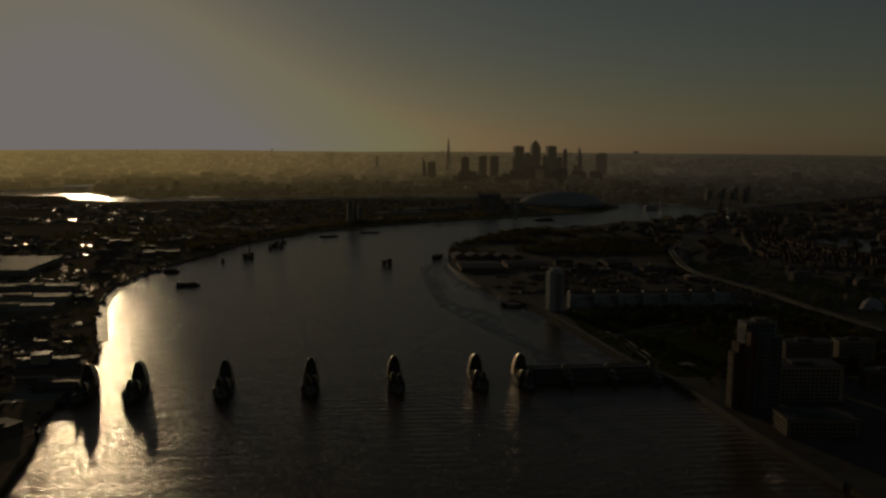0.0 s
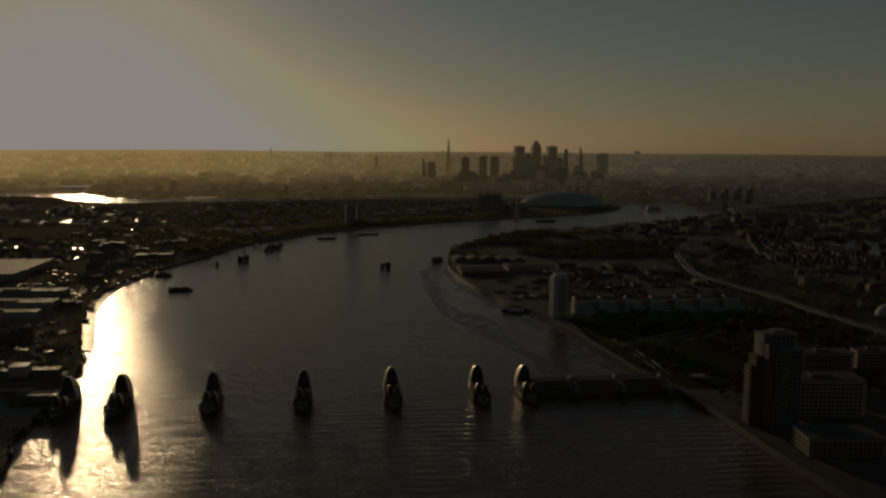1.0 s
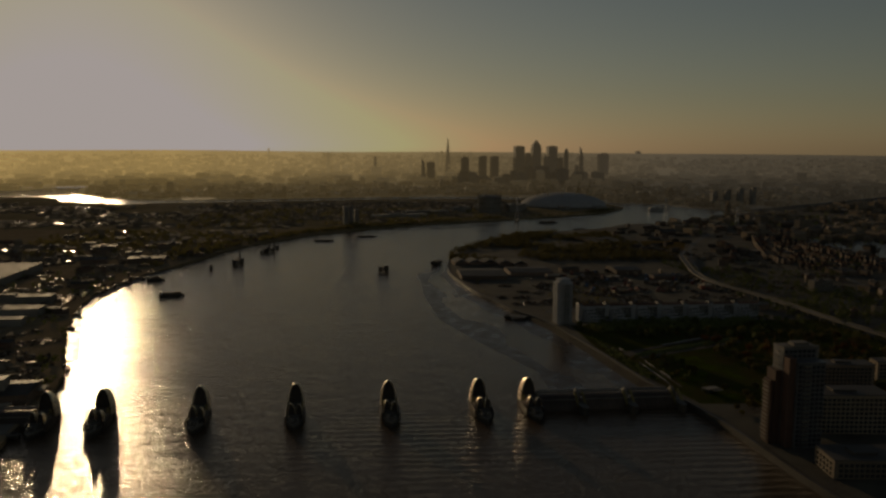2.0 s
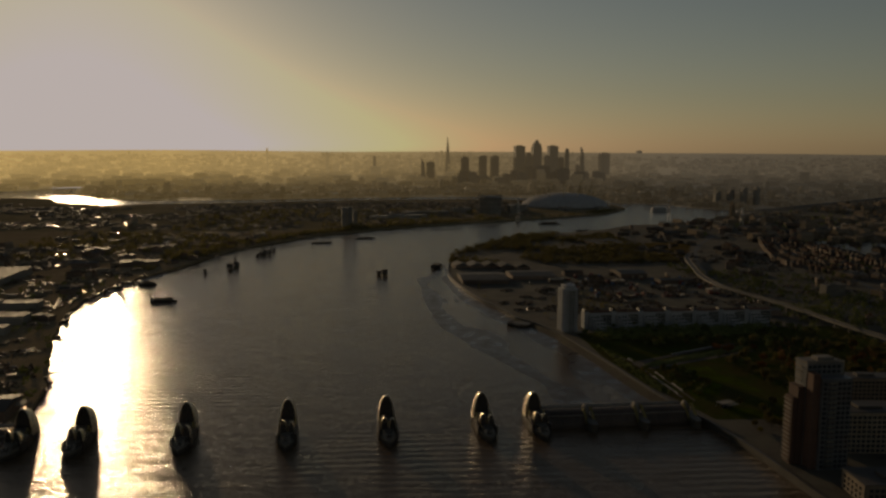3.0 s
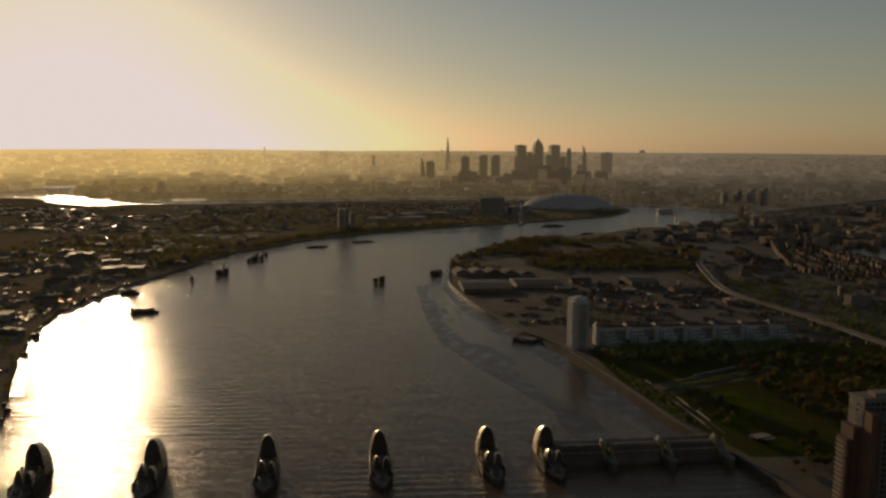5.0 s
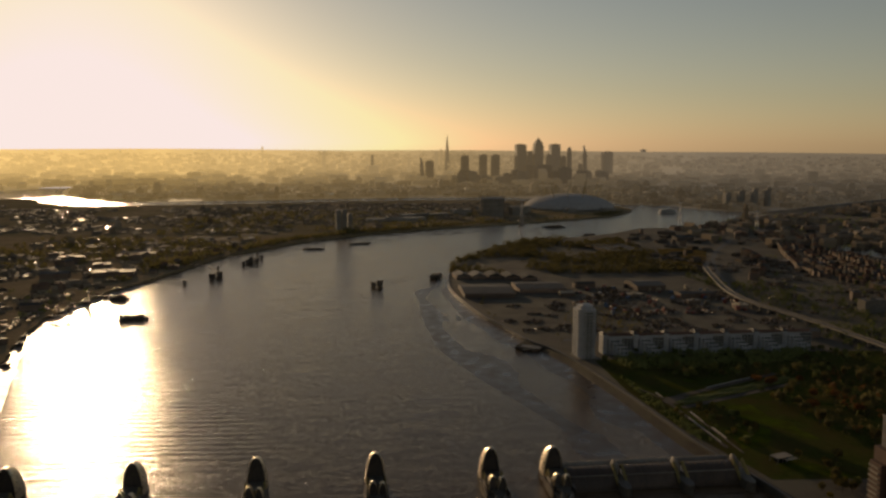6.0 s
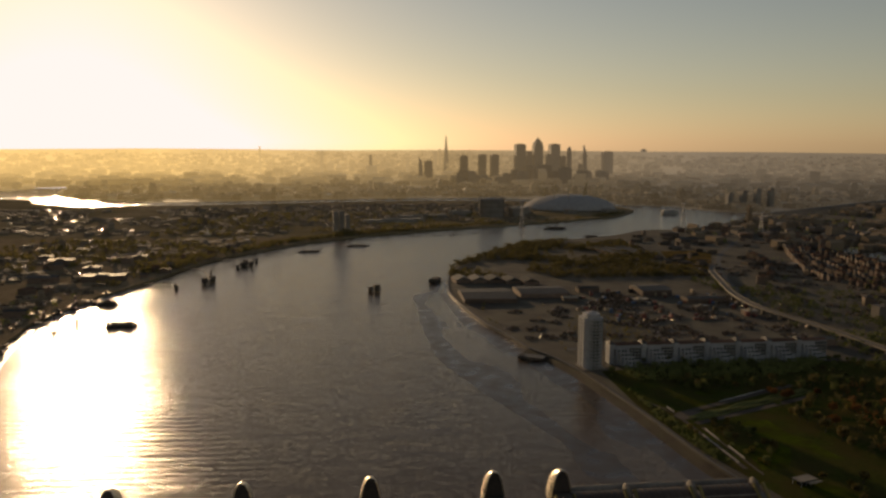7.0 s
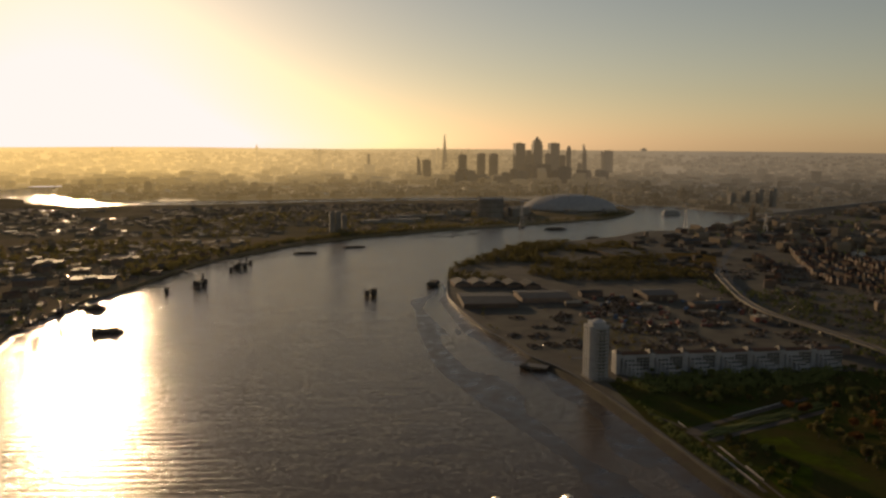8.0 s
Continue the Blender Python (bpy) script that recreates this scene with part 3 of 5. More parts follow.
def woods(name, n, region, seed, label, leafs, high=(3, 9), poly=None):
    """Far scrub and tree clumps as one mass of leafy tufts."""
    rnd = random.Random(seed)
    b = Build()
    poly = poly or NORTH
    done = 0
    while done < n:
        x, y = rnd.uniform(region[0], region[1]), rnd.uniform(region[2], region[3])
        if not inside(x, y, poly) or noise.noise((x * 0.008, y * 0.008, seed)) < -0.1:
            if rnd.random() > 0.02:
                continue
            if not inside(x, y, poly):
                continue
        done += 1
        h = rnd.uniform(*high)
        for _ in range(18):
            o = Vector((x + rnd.gauss(0, h * 0.3), y + rnd.gauss(0, h * 0.3), LEVEL + rnd.uniform(0.1, 1) * h))
            u = Vector([rnd.uniform(-1, 1) for _ in range(3)]).normalized() * h * 0.2
            w = u.orthogonal().normalized() * h * 0.16
            b.add([o - u, o + w, o + u, o - w], [(0, 1, 2, 3)])
    return solid(name, b, leafs, label, "woods", "stuff")


woods("park_thicket", 420, (212, 480, 226, 290), 12, "dense dark park thicket of mixed trees", M_LEAF[0], (2.5, 5.5), [(212, 262), (232, 226), (330, 236), (480, 240), (500, 290), (300, 284), (214, 272)])
woods("park_thicket", 420, (318, 520, -30, 230), 13, "dense autumn shrubs and young trees of the park", M_LEAF[1], (2, 6), [(332, 205), (318, 150), (330, 60), (350, -28), (520, -28), (520, 230), (400, 235)])
woods("park_thicket", 90, (330, 480, -10, 210), 14, "rust-coloured autumn shrubs of the park", M_LEAF[2], (2, 6), [(340, 200), (328, 150), (338, 60), (360, -20), (480, -20), (480, 205)])
woods("park_thicket", 150, (213, 262, 30, 262), 15, "low dark shrubs along the promenade", M_LEAF[0], (1, 3), [(222, 40), (216, 100), (209, 165), (197, 250), (204, 254), (218, 180), (226, 110), (233, 40)])
woods("scrub_wood", 220, (500, 660, 120, 430), 16, "dark trees beside the viaduct", M_LEAF[0], (4, 9))
woods("scrub_wood", 1900, (100, 510, 790, 1330), 1, "dark scrub and trees on derelict riverside land", M_LEAF[1])
woods("scrub_wood", 600, (470, 900, 200, 760), 2, "dark trees between roads and housing", M_LEAF[0])
woods("scrub_wood", 500, (-700, -150, 850, 1285), 3, "dark trees and scrub behind the far quays", M_LEAF[1], (4, 10), SOUTH)
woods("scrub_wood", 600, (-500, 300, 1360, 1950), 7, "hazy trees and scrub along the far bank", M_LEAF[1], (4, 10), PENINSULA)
shore = curve(SOUTH_NEAR[SPLIT:], 3)
woods("shore_trees", 420, (-100, 760, 1340, 2030), 17, "hazy dark trees along the far shore", M_LEAF[1], (3, 8), offset(shore, -6) + offset(shore, -44)[::-1])
shore = curve(SOUTH_NEAR[13:SPLIT + 1], 3)
woods("shore_trees", 420, (-430, -60, 640, 1360), 18, "dark trees and scrub along the quay edge", M_LEAF[1], (3, 8), offset(shore, -8) + offset(shore, -50)[::-1])
woods("scrub_wood", 170, (-640, -260, -200, 700), 4, "dark trees among riverside works", M_LEAF[0], (3, 8), SOUTH)
woods("scrub_wood", 350, (130, 300, 340, 600), 5, "low brown scrub on cleared ground", M_LEAF[1], (1, 3))
woods("scrub_wood", 400, (700, 1500, 700, 1900), 6, "dark street trees among far housing", M_LEAF[0], (4, 9))

# ---- the flood barrier ----
TILT = 3.2
PIERS = [-249.0, -209.3, -139.8, -69.8, 0.2, 70.2, 109.3]


def on_barrier(s):
    return pose(s * math.cos(radians(TILT)), s * math.sin(radians(TILT)) - 18.5, 0, 0, 0, TILT)


def hood(half, length, z0, z1, n=28):
    """A roof shell like an upright rounded bullet: its back stands steep, its front leans away as it rises."""
    rows = []
    for k in range(15):
        f = 1 - (1 - k / 14) ** 1.4
        e = max(0.001, 1 - f ** 3.0) ** 0.62
        w, l = half * e, length / 2 * (0.1 + 0.9 * e)
        ring = []
        for i in range(n):
            a = 2 * math.pi * i / n
            c, q = math.cos(a), math.sin(a)
            ring.append((w * math.copysign(abs(c) ** 1.35, c), -length / 2 * 0.95 * (0.6 + 0.4 * e) + l * math.copysign(abs(q) ** 1.2, q), z0 + (z1 - z0) * f))
        rows.append(ring)
    return Build().rings(rows)


def boat_outline(half, y0, y1, nose):
    return [(-half, y0 + nose), (-half * 0.6, y0 + nose * 0.4), (0, y0), (half * 0.6, y0 + nose * 0.4), (half, y0 + nose),
            (half, y1 - nose), (half * 0.6, y1 - nose * 0.4), (0, y1), (-half * 0.6, y1 - nose * 0.4), (-half, y1 - nose)]


def arch(w, z0, z1, y, n=20):
    """A tall rounded arch across the pier, from foot to foot."""
    out = []
    for i in range(n + 1):
        a = math.pi * i / n
        c = math.cos(a)
        out.append((-w * c, y, z0 + (z1 - z0) * max(0.0, 1 - abs(c) ** 2.3) ** 0.55))
    return out


def vault(half, z0, z1, y0, y1):
    """A smooth roof shell: an open arch at its near end that sinks and narrows towards its tail."""
    rows = []
    for k in range(15):
        u = k / 14
        e = max(0.02, 1 - u ** 1.9) ** 0.85
        w = half * (1 - 0.75 * u ** 2.6) * (1 + 0.14 * math.sin(math.pi * u))
        rows.append(arch(w, z0, z0 + (z1 - z0) * e, y0 + (y1 - y0) * u))
    return Build().rings(rows)


def shell(half, z0, z1, y0, y1, thick=0.45):
    """A roof shell with thickness: the vault outside, a slightly smaller one inside, joined by a rim."""
    outer, inner = vault(half, z0, z1, y0, y1), vault(half - thick, z0, z1 - thick, y0 + 0.05, y1 - thick * 2)
    n = 21
    b = Build()
    b.v = outer.v + inner.v
    m = len(outer.v)
    for k in range(14):
        for i in range(n - 1):
            b.f.append((k * n + i, k * n + i + 1, (k + 1) * n + i + 1, (k + 1) * n + i))
            b.f.append((m + k * n + i + 1, m + k * n + i, m + (k + 1) * n + i, m + (k + 1) * n + i + 1))
    for i in range(n - 1):
        b.f.append((i + 1, i, m + i, m + i + 1))
        b.f.append((14 * n + i, 14 * n + i + 1, m + 14 * n + i + 1, m + 14 * n + i))
    return b


def barrier_pier(top, words):
    """A pier seen from downstream: long plinth, the tall hood at its middle, a small hood near its nose."""
    ob = thing("barrier_pier", words, "pier", None, "flood barrier piers")
    part("plinth", Build().prism(boat_outline(5.6, -40, 27, 14), -4, 3.2), M_WETCONC, ob, "tide-stained boat-shaped concrete plinth")
    part("deck", Build().prism(boat_outline(5.8, -40.4, 27.4, 14), 3.2, 4.4), M_CONC, ob)
    part("fender", Build().prism(boat_outline(6.1, -41, 28, 14), 0.9, 1.7), M_HULL, ob, "dark timber fender")
    part("machine_house", Build().prism(boat_outline(4.2, -33, -1, 8), 4.4, 7.2).box(-4.2, 4.2, -15, -1.4, 8.0, 10.2), M_WETCONC, ob)
    big = smooth(part("large_hood", shell(5.9, 4.2, top, -0.6, 24), M_STEEL, ob, "large smooth stainless-steel hood"))
    part("hood_end_wall", Build().rings([arch(5.35, 4.3, top - 0.7, 0.2), arch(5.35, 4.3, top - 0.7, 0.5)]), M_HULL, big, "dark recessed end wall of the hood")
    part("doorway", Build().box(-1.6, 1.6, 0.06, 0.24, 4.4, 8.6), M_GLASS, big)
    for side in (-1, 1):
        high, near = (top * 0.6, -22) if side > 0 else (top * 0.62, -21)
        little = smooth(part("small_hood", shell(2.6, 4.3, high, near, near + 15, 0.3), M_STEEL, ob, "small stainless-steel hood", pose(0.35 + side * 2.8, 0, 0)))
        part("hood_end_wall", Build().rings([arch(2.2, 4.4, high - 0.4, near + 0.4), arch(2.2, 4.4, high - 0.4, near + 0.6)]), M_HULL, little, "dark end wall of the small hood")
        part("crane_arm", Build().beam((side * 5.4, -3, 6.0), (side * 5.4, -8, 12.0), 0.9).beam((side * 5.4, -8, 12.0), (side * 5.4, -13, 8.0), 0.8), M_YELLOW, ob, "yellow steel lifting arm")
        part("gate_arm", Build().box(side * 6.7 - 0.5, side * 6.7 + 0.5, -26, -4, 0.8, 6.6), M_DARKSTEEL, ob)
        part("gate_disc", Build().rings([[(side * 6.0 + dx, -13 + 6.6 * math.cos(a), 3.2 + 6.6 * math.sin(a)) for a in [2 * math.pi * i / 18 for i in range(18)]] for dx in (-0.18, 0.18)]), M_CONC, ob, "round steel gate end disc")
        part("stair", Build().rings([[(side * 2.6 - 0.8, -31 - k * 0.6, 4.4), (side * 2.6 + 0.8, -31 - k * 0.6, 4.4), (side * 2.6 + 0.8, -31 - k * 0.6, 7.4 - k * 0.5), (side * 2.6 - 0.8, -31 - k * 0.6, 7.4 - k * 0.5)] for k in range(6)]), M_CONC, ob)
    for x, y in ((0, -38), (-1.4, -35.4), (1.4, -35.4)):
        post = part("light_post", Build().tube(x, y, [(4.2, 0.12), (7.2, 0.1)], 6), M_DARKSTEEL, ob)
        part("lamp", Build().tube(x, y, [(7.2, 0.3), (7.9, 0.3)], 6), M_WHITE, post)
    for sx in (-1, 1):
        rail = Build().beam((sx * 5.5, -36, 5.5), (sx * 5.5, 4, 5.5), 0.1)
        for i in range(12):
            rail.box(sx * 5.5 - 0.06, sx * 5.5 + 0.06, -36 + i * 3.5, -35.88 + i * 3.5, 4.4, 5.5)
        part("railing", rail, M_DARKSTEEL, ob)
    return ob


first = barrier_pier(24.2, "concrete flood-barrier pier with two arched stainless-steel roof hoods")
first.matrix_world = on_barrier(PIERS[1])
for s in PIERS[2:6]:
    copy_thing(first, on_barrier(s))
outer = barrier_pier(23.3, "slightly lower flood-barrier pier with two arched stainless-steel roof hoods")
outer.matrix_world = on_barrier(PIERS[0])
copy_thing(outer, on_barrier(PIERS[6]))

SMALL = [148, 187, 226]


def small_pier():
    ob = thing("side_pier", "low concrete side pier with yellow steel gate arms", "pier", None, "side piers")
    part("plinth", Build().prism(boat_outline(3.0, -28, 14, 4), -4, 6.0), M_WETCONC, ob)
    smooth(part("gate_hood", hood(2.7, 13, 5.6, 13.2), M_CONC, ob, "small pale hood", pose(0, 5, 0)))
    part("gate_arm", Build().beam((-2.9, -5, 12), (-2.9, -17, 4), 1.5), M_YELLOW, ob, "yellow steel arm")
    part("gate_arm", Build().beam((2.9, -5, 12), (2.9, -17, 4), 1.5), M_YELLOW, ob, "yellow steel arm")
    return ob


sp = small_pier()
sp.matrix_world = on_barrier(SMALL[0])
for s in SMALL[1:]:
    copy_thing(sp, on_barrier(s))


def radial_gate(width):
    ob = thing("falling_gate", "raised dark steel radial flood gate with a covered service bridge", "gate", None, "side gates")
    rows = []
    for i in range(13):
        a = radians(8 + i * 8)
        o = (-3 - 12 * math.cos(a), -1.5 + 12 * math.sin(a))
        q = (-3 - 11.2 * math.cos(a), -1.5 + 11.2 * math.sin(a))
        rows.append([(-width / 2, *o), (width / 2, *o), (width / 2, *q), (-width / 2, *q)])
    leaf = part("gate_leaf", Build().rings(rows), M_DARKSTEEL, ob)
    for i in range(9):
        x = -width / 2 + 1.5 + i * (width - 3) / 8
        ring = [(-3 - r * math.cos(a), -1.5 + r * math.sin(a)) for r, a in [(12.5, radians(8 + k * 16)) for k in range(7)]]
        part("rib", Build().rings([[(x - 0.2, y, z), (x + 0.2, y, z), (x + 0.2, y + 0.5, z - 0.3), (x - 0.2, y + 0.5, z - 0.3)] for y, z in ring]), M_DARKSTEEL, leaf)
    part("stiffener", Build().box(-width / 2, width / 2, -11.3, -10.6, 7.6, 8.2), M_CONC, leaf, "pale horizontal stiffener")
    bridge = part("service_bridge", Build().rings([[(x, 5 + 3.2 * math.cos(a), 8.0 + 3.2 * math.sin(a)) for a in [math.pi * k / 8 for k in range(9)]] for x in (-width / 2, width / 2)]), M_CONC, ob, "grey rounded bridge cover")
    part("parapet", Build().box(-width / 2, width / 2, 1.5, 1.8, 6.8, 8.4), M_CONC, bridge)
    part("sill_beam", Build().box(-width / 2, width / 2, -16, -14.4, -1, 0.6), M_DARKSTEEL, ob)
    return ob


spans = [(PIERS[-1] + 5.6, SMALL[0] - 3), (SMALL[0] + 3, SMALL[1] - 3), (SMALL[1] + 3, SMALL[2] - 3)]
g0 = radial_gate(33.5)
g0.matrix_world = on_barrier(sum(spans[0]) / 2)
for a, b in spans[1:]:
    copy_thing(g0, on_barrier((a + b) / 2))
copy_thing(g0, on_barrier(PIERS[0] - 5.6 - 17))


# ---- buildings ----
def block(name, label, category, x, y, w, d, h, rz, wall, roof, group="", pitch=0.0, z=LEVEL, base=None):
    """Walls and a roof, flat with a parapet or pitched."""
    ob = thing(name, label, category, pose(x, y, z, 0, 0, rz), group)
    part("wall", Build().box(-w / 2, w / 2, -d / 2, d / 2, -0.5, h), wall, ob)
    if pitch:
        part("roof", Build().gable(-w / 2 - 0.4, w / 2 + 0.4, -d / 2 - 0.4, d / 2 + 0.4, h, h + pitch), roof, ob)
    else:
        part("roof", Build().box(-w / 2 - 0.3, w / 2 + 0.3, -d / 2 - 0.3, d / 2 + 0.3, h, h + 0.5).box(-w * 0.2, w * 0.1, -d * 0.2, d * 0.2, h + 0.5, h + 2.2), roof, ob)
    return ob


def windows(ob, face, w, h, floors, cols, off, size=(1.6, 1.6), x0=None, mesh=None, foot=1.0):
    """Panes on one upright face of a thing. face: 's' toward -y, 'w' toward -x, 'e', 'n'; off: the face's distance from the thing's middle."""
    pane = mesh or Build().box(-size[0] / 2, size[0] / 2, -0.08, 0.08, 0, size[1]).mesh("window", M_GLASS)
    turn = {"s": 0, "e": 90, "n": 180, "w": 270}[face]
    for j in range(floors):
        for i in range(cols):
            a = (i + 0.5) / cols * w - w / 2
            part("window", pane, M_GLASS, ob, at=pose(0, 0, 0, 0, 0, turn) @ pose(a, -off, foot + j * (h - foot) / floors))


# white riverside tower and its stepped terrace
white_tower = thing("apartment_tower", "white rendered round-fronted riverside apartment tower", "apartment block", pose(199, 278, LEVEL, 0, 0, 8))
drum = [(-9, 10), (-9, -4), (-7, -8), (-3, -10.5), (3, -10.5), (7, -8), (9, -4), (9, 10)]
part("wall", Build().prism(drum, -0.5, 47), M_WHITE, white_tower)
part("roof", Build().prism([(x * 0.72, y * 0.72) for x, y in drum], 47, 50.5).tube(0, 0, [(50.5, 4.5), (52, 3.0), (52.2, 0.3)], 14), M_WHITE, white_tower, "rounded white rooftop storey")
for j in range(15):
    part("balcony", Build().prism([(-6, -10.4), (-3.4, -12.4), (3.4, -12.4), (6, -10.4)], 2.4 + j * 3, 2.9 + j * 3), M_CONC, white_tower)
pane_w = Build().box(-0.9, 0.9, -0.08, 0.08, 0, 1.7).mesh("window", M_GLASS)
for j in range(15):
    for x, y, r in ((-9, 6, 270), (-9, 1, 270), (9, 6, 90), (9, 1, 90), (-1.6, -10.5, 0), (1.6, -10.5, 0)):
        part("window", pane_w, M_GLASS, white_tower, at=pose(x, y, 1.0 + j * 3, 0, 0, r))
part("podium", Build().box(-11, 11, -12, 11, -0.5, 0.6), M_CONC, white_tower)

pane_t = Build().box(-1.1, 1.1, -0.08, 0.08, 0, 1.5).mesh("window", M_GLASS)
for k in range(7):
    u = k / 6
    cx, cy = 234.5 + 189 * u, 292 + 16 * u
    h = 20.5 - 1.6 * u
    wing = thing("terrace_block", "white rendered stepped apartment block with balconies", "apartment block", pose(cx, cy, LEVEL, 0, 0, 4), "riverside terrace")
    part("wall", Build().box(-15, 15.4, -4, 7, -0.5, h - 3.2), M_WHITE, wing)
    part("roof", Build().gable(-15.4, 15.8, -4.4, 7.4, h - 3.2, h - 1.4), M_TILE, wing, "low red-brown pitched roof")
    part("stair_tower", Build().box(-16.4, -11.6, -5.6, 6, -0.5, h - 1.6), M_WHITE, wing)
    part("stair_roof", Build().rings([[(-16.8, -6, h - 1.6), (-11.2, -6, h - 1.6), (-11.2, 6.4, h - 1.6), (-16.8, 6.4, h - 1.6)], [(-15.2, -1, h + 0.8), (-13.2, -1, h + 0.8), (-13.2, 1, h + 0.8), (-15.2, 1, h + 0.8)]]), M_SLATE, wing)
    for i in range(4):
        y0, top = -4 - 3.4 * (i + 1), h - 6.2 - 3.0 * i
        part("stepped_terrace", Build().box(-11 + i * 2.6, 0.4 + i * 2.2, y0, y0 + 3.4, -0.5, top).box(-11 + i * 2.6, 0.4 + i * 2.2, y0 - 0.1, y0 + 0.1, top, top + 0.9), M_WHITE, wing)
        for a in (-8, -4.4, -1.2):
            part("window", pane_t, M_GLASS, wing, at=pose(a + i * 2.4, y0, top - 2.3))
    for j in range(1, 5):
        part("balcony", Build().box(3, 14.6, -5.8, -4, 2.4 + j * 2.9, 2.65 + j * 2.9).box(3, 14.6, -5.9, -5.75, 2.65 + j * 2.9, 3.4 + j * 2.9), M_CONC, wing)
        for a in (4.4, 7.6, 10.8, 13.6):
            part("window", pane_t, M_GLASS, wing, at=pose(a, -4.02, 0.6 + j * 2.9))

# high-rise with balconies by the barrier's north end
high = thing("high_rise", "grey and brick residential high-rise with rows of balconies", "apartment block", pose(275.5, -112, LEVEL, 0, 0, 3))
part("wall", Build().box(-13.5, 11, -2, 11, -0.5, 65.5), M_GREYBLUE, high, "grey curtain-walled core")
part("roof", Build().box(-13.9, 11.4, -2.2, 11.4, 65.5, 66.4).box(-5, 6, 1, 8, 66.4, 68.6), M_CONC, high)
part("front_wing", Build().box(-8.5, 10.8, -12, -2, -0.5, 57.5).box(-8.7, 11, -12.2, -2, 57.5, 58.4), M_GREYBLUE, high, "grey front wing with a flat roof")
part("brick_pier", Build().box(-13.2, -8.5, -9.5, -2, -0.5, 60).box(-13.4, -8.4, -9.7, -2, 60, 60.6), M_REDBRICK, high, "brown brick stair pier")
part("corner_tower", Build().box(-18, -13.5, -1.5, 10, -0.5, 50).box(-18.2, -13.5, -1.7, 10.2, 50, 50.7), M_REDBRICK, high, "stepped brown brick corner tower")
part("river_wing", Build().box(-20.5, -18, 0, 9, -0.5, 43).box(-20.7, -18, -0.2, 9.2, 43, 43.6), M_REDBRICK, high, "lower stepped brick wing")
part("crown_frame", Build().box(-13.6, -12.8, -2.4, -1.6, 58, 67.5).box(10.4, 11.2, -2.4, -1.6, 58, 67.5).box(-13.6, 11.2, -2.4, -1.6, 66.8, 67.5), M_CONC, high, "pale roof frame")
pane_h = Build().box(-1.15, 1.15, -0.1, 0.1, 0, 2.0).mesh("window", M_GLASS)
for j in range(18):
    for i in range(6):
        part("window", pane_h, M_GLASS, high, at=pose(-6.6 + i * 3.1, -12.02, 1.4 + j * 3.1))
    if j < 15:
        part("balcony", Build().box(-21.8, -20.5, 0.6, 8.4, 2.6 + j * 2.75, 2.85 + j * 2.75).box(-21.8, -21.7, 0.6, 8.4, 2.85 + j * 2.75, 3.7 + j * 2.75), M_CONC, high)
    part("balcony", Build().box(-4.5, 0.5, -13.4, -12, 2.6 + j * 3.1, 2.85 + j * 3.1).box(-4.5, 0.5, -13.5, -13.4, 2.85 + j * 3.1, 3.7 + j * 3.1), M_CONC, high)
    part("balcony", Build().box(-14.8, -13.5, 2, 9, 12 + j * 2.95, 12.25 + j * 2.95).box(-14.9, -14.8, 2, 9, 12.25 + j * 2.95, 13.1 + j * 2.95), M_CONC, high) if j > 12 else None
for i in range(7):
    for j in (19, 20):
        part("window", pane_h, M_GLASS, high, at=pose(-11.5 + i * 3.2, -2.03, 59.3 + (j - 19) * 3.1))
for x, y, w, d, h, words, wall in ((361, -16, 42, 17, 29, "brown brick apartment block with a buff end wall", M_BUFF), (323, -86, 54, 25, 27.5, "mid-rise buff brick apartment block", M_BUFF),
                                   (293, -164, 50, 27, 11.5, "low buff brick riverside apartment block", M_BUFF), (426, 20, 34, 14, 21, "brown brick apartment block", M_BUFF),
                                   (345, -246, 60, 20, 14, "long low brick block", M_BRICK), (410, -60, 40, 16, 14, "low brown brick block", M_BRICK)):
    ob = block("apartment_block", words, "apartment block", x, y, w, d, h, -4, wall, M_SLATE, "barrier-side flats")
    windows(ob, "s", w * 0.9, h - 1, int(h / 3.1), int(w / 3.4), d / 2, mesh=pane_h)
    windows(ob, "w", d * 0.85, h - 1, int(h / 3.1), int(d / 5), w / 2, mesh=pane_h)

# park pavilion and visitor huts
pav = thing("pavilion", "pale flat-roofed park pavilion on slim posts", "pavilion", pose(262, 4, LEVEL, 0, 0, 20) @ Matrix.Diagonal((0.75, 0.75, 0.8, 1)))
part("roof", Build().box(-9, 9, -5, 5, 4.6, 5.1), M_CONC, pav)
part("roof", Build().box(-3, 10, -9, -5.6, 3.8, 4.2), M_PALEROOF, pav)
part("wall", Build().box(-5, 6, -3, 3, -0.2, 4.6), M_GLASS, pav)
for x in (-8, -2.6, 2.6, 8):
    for y in (-4.5, 4.5):
        part("post", Build().tube(x, y, [(0, 0.15), (4.6, 0.15)], 6), M_WHITE, pav)

# elevated railway
VIA = [(520, 120), (503, 250), (497, 324), (490, 390), (482, 440), (472, 490), (468, 540), (476, 610), (494, 688), (528, 815), (556, 870)]
via_line = curve(VIA, 6)
viaduct = thing("railway_viaduct", "curving concrete railway viaduct on slim piers", "viaduct", None, "", "")
via_deck = part("deck", strip(via_line, -4, 4, LEVEL + 5.6, LEVEL + 6.8), M_CONC, viaduct)
part("parapet", strip(via_line, -4.3, -4, LEVEL + 5.6, LEVEL + 7.9), M_CONC, via_deck)
part("parapet", strip(via_line, 4, 4.3, LEVEL + 5.6, LEVEL + 7.9), M_CONC, via_deck)
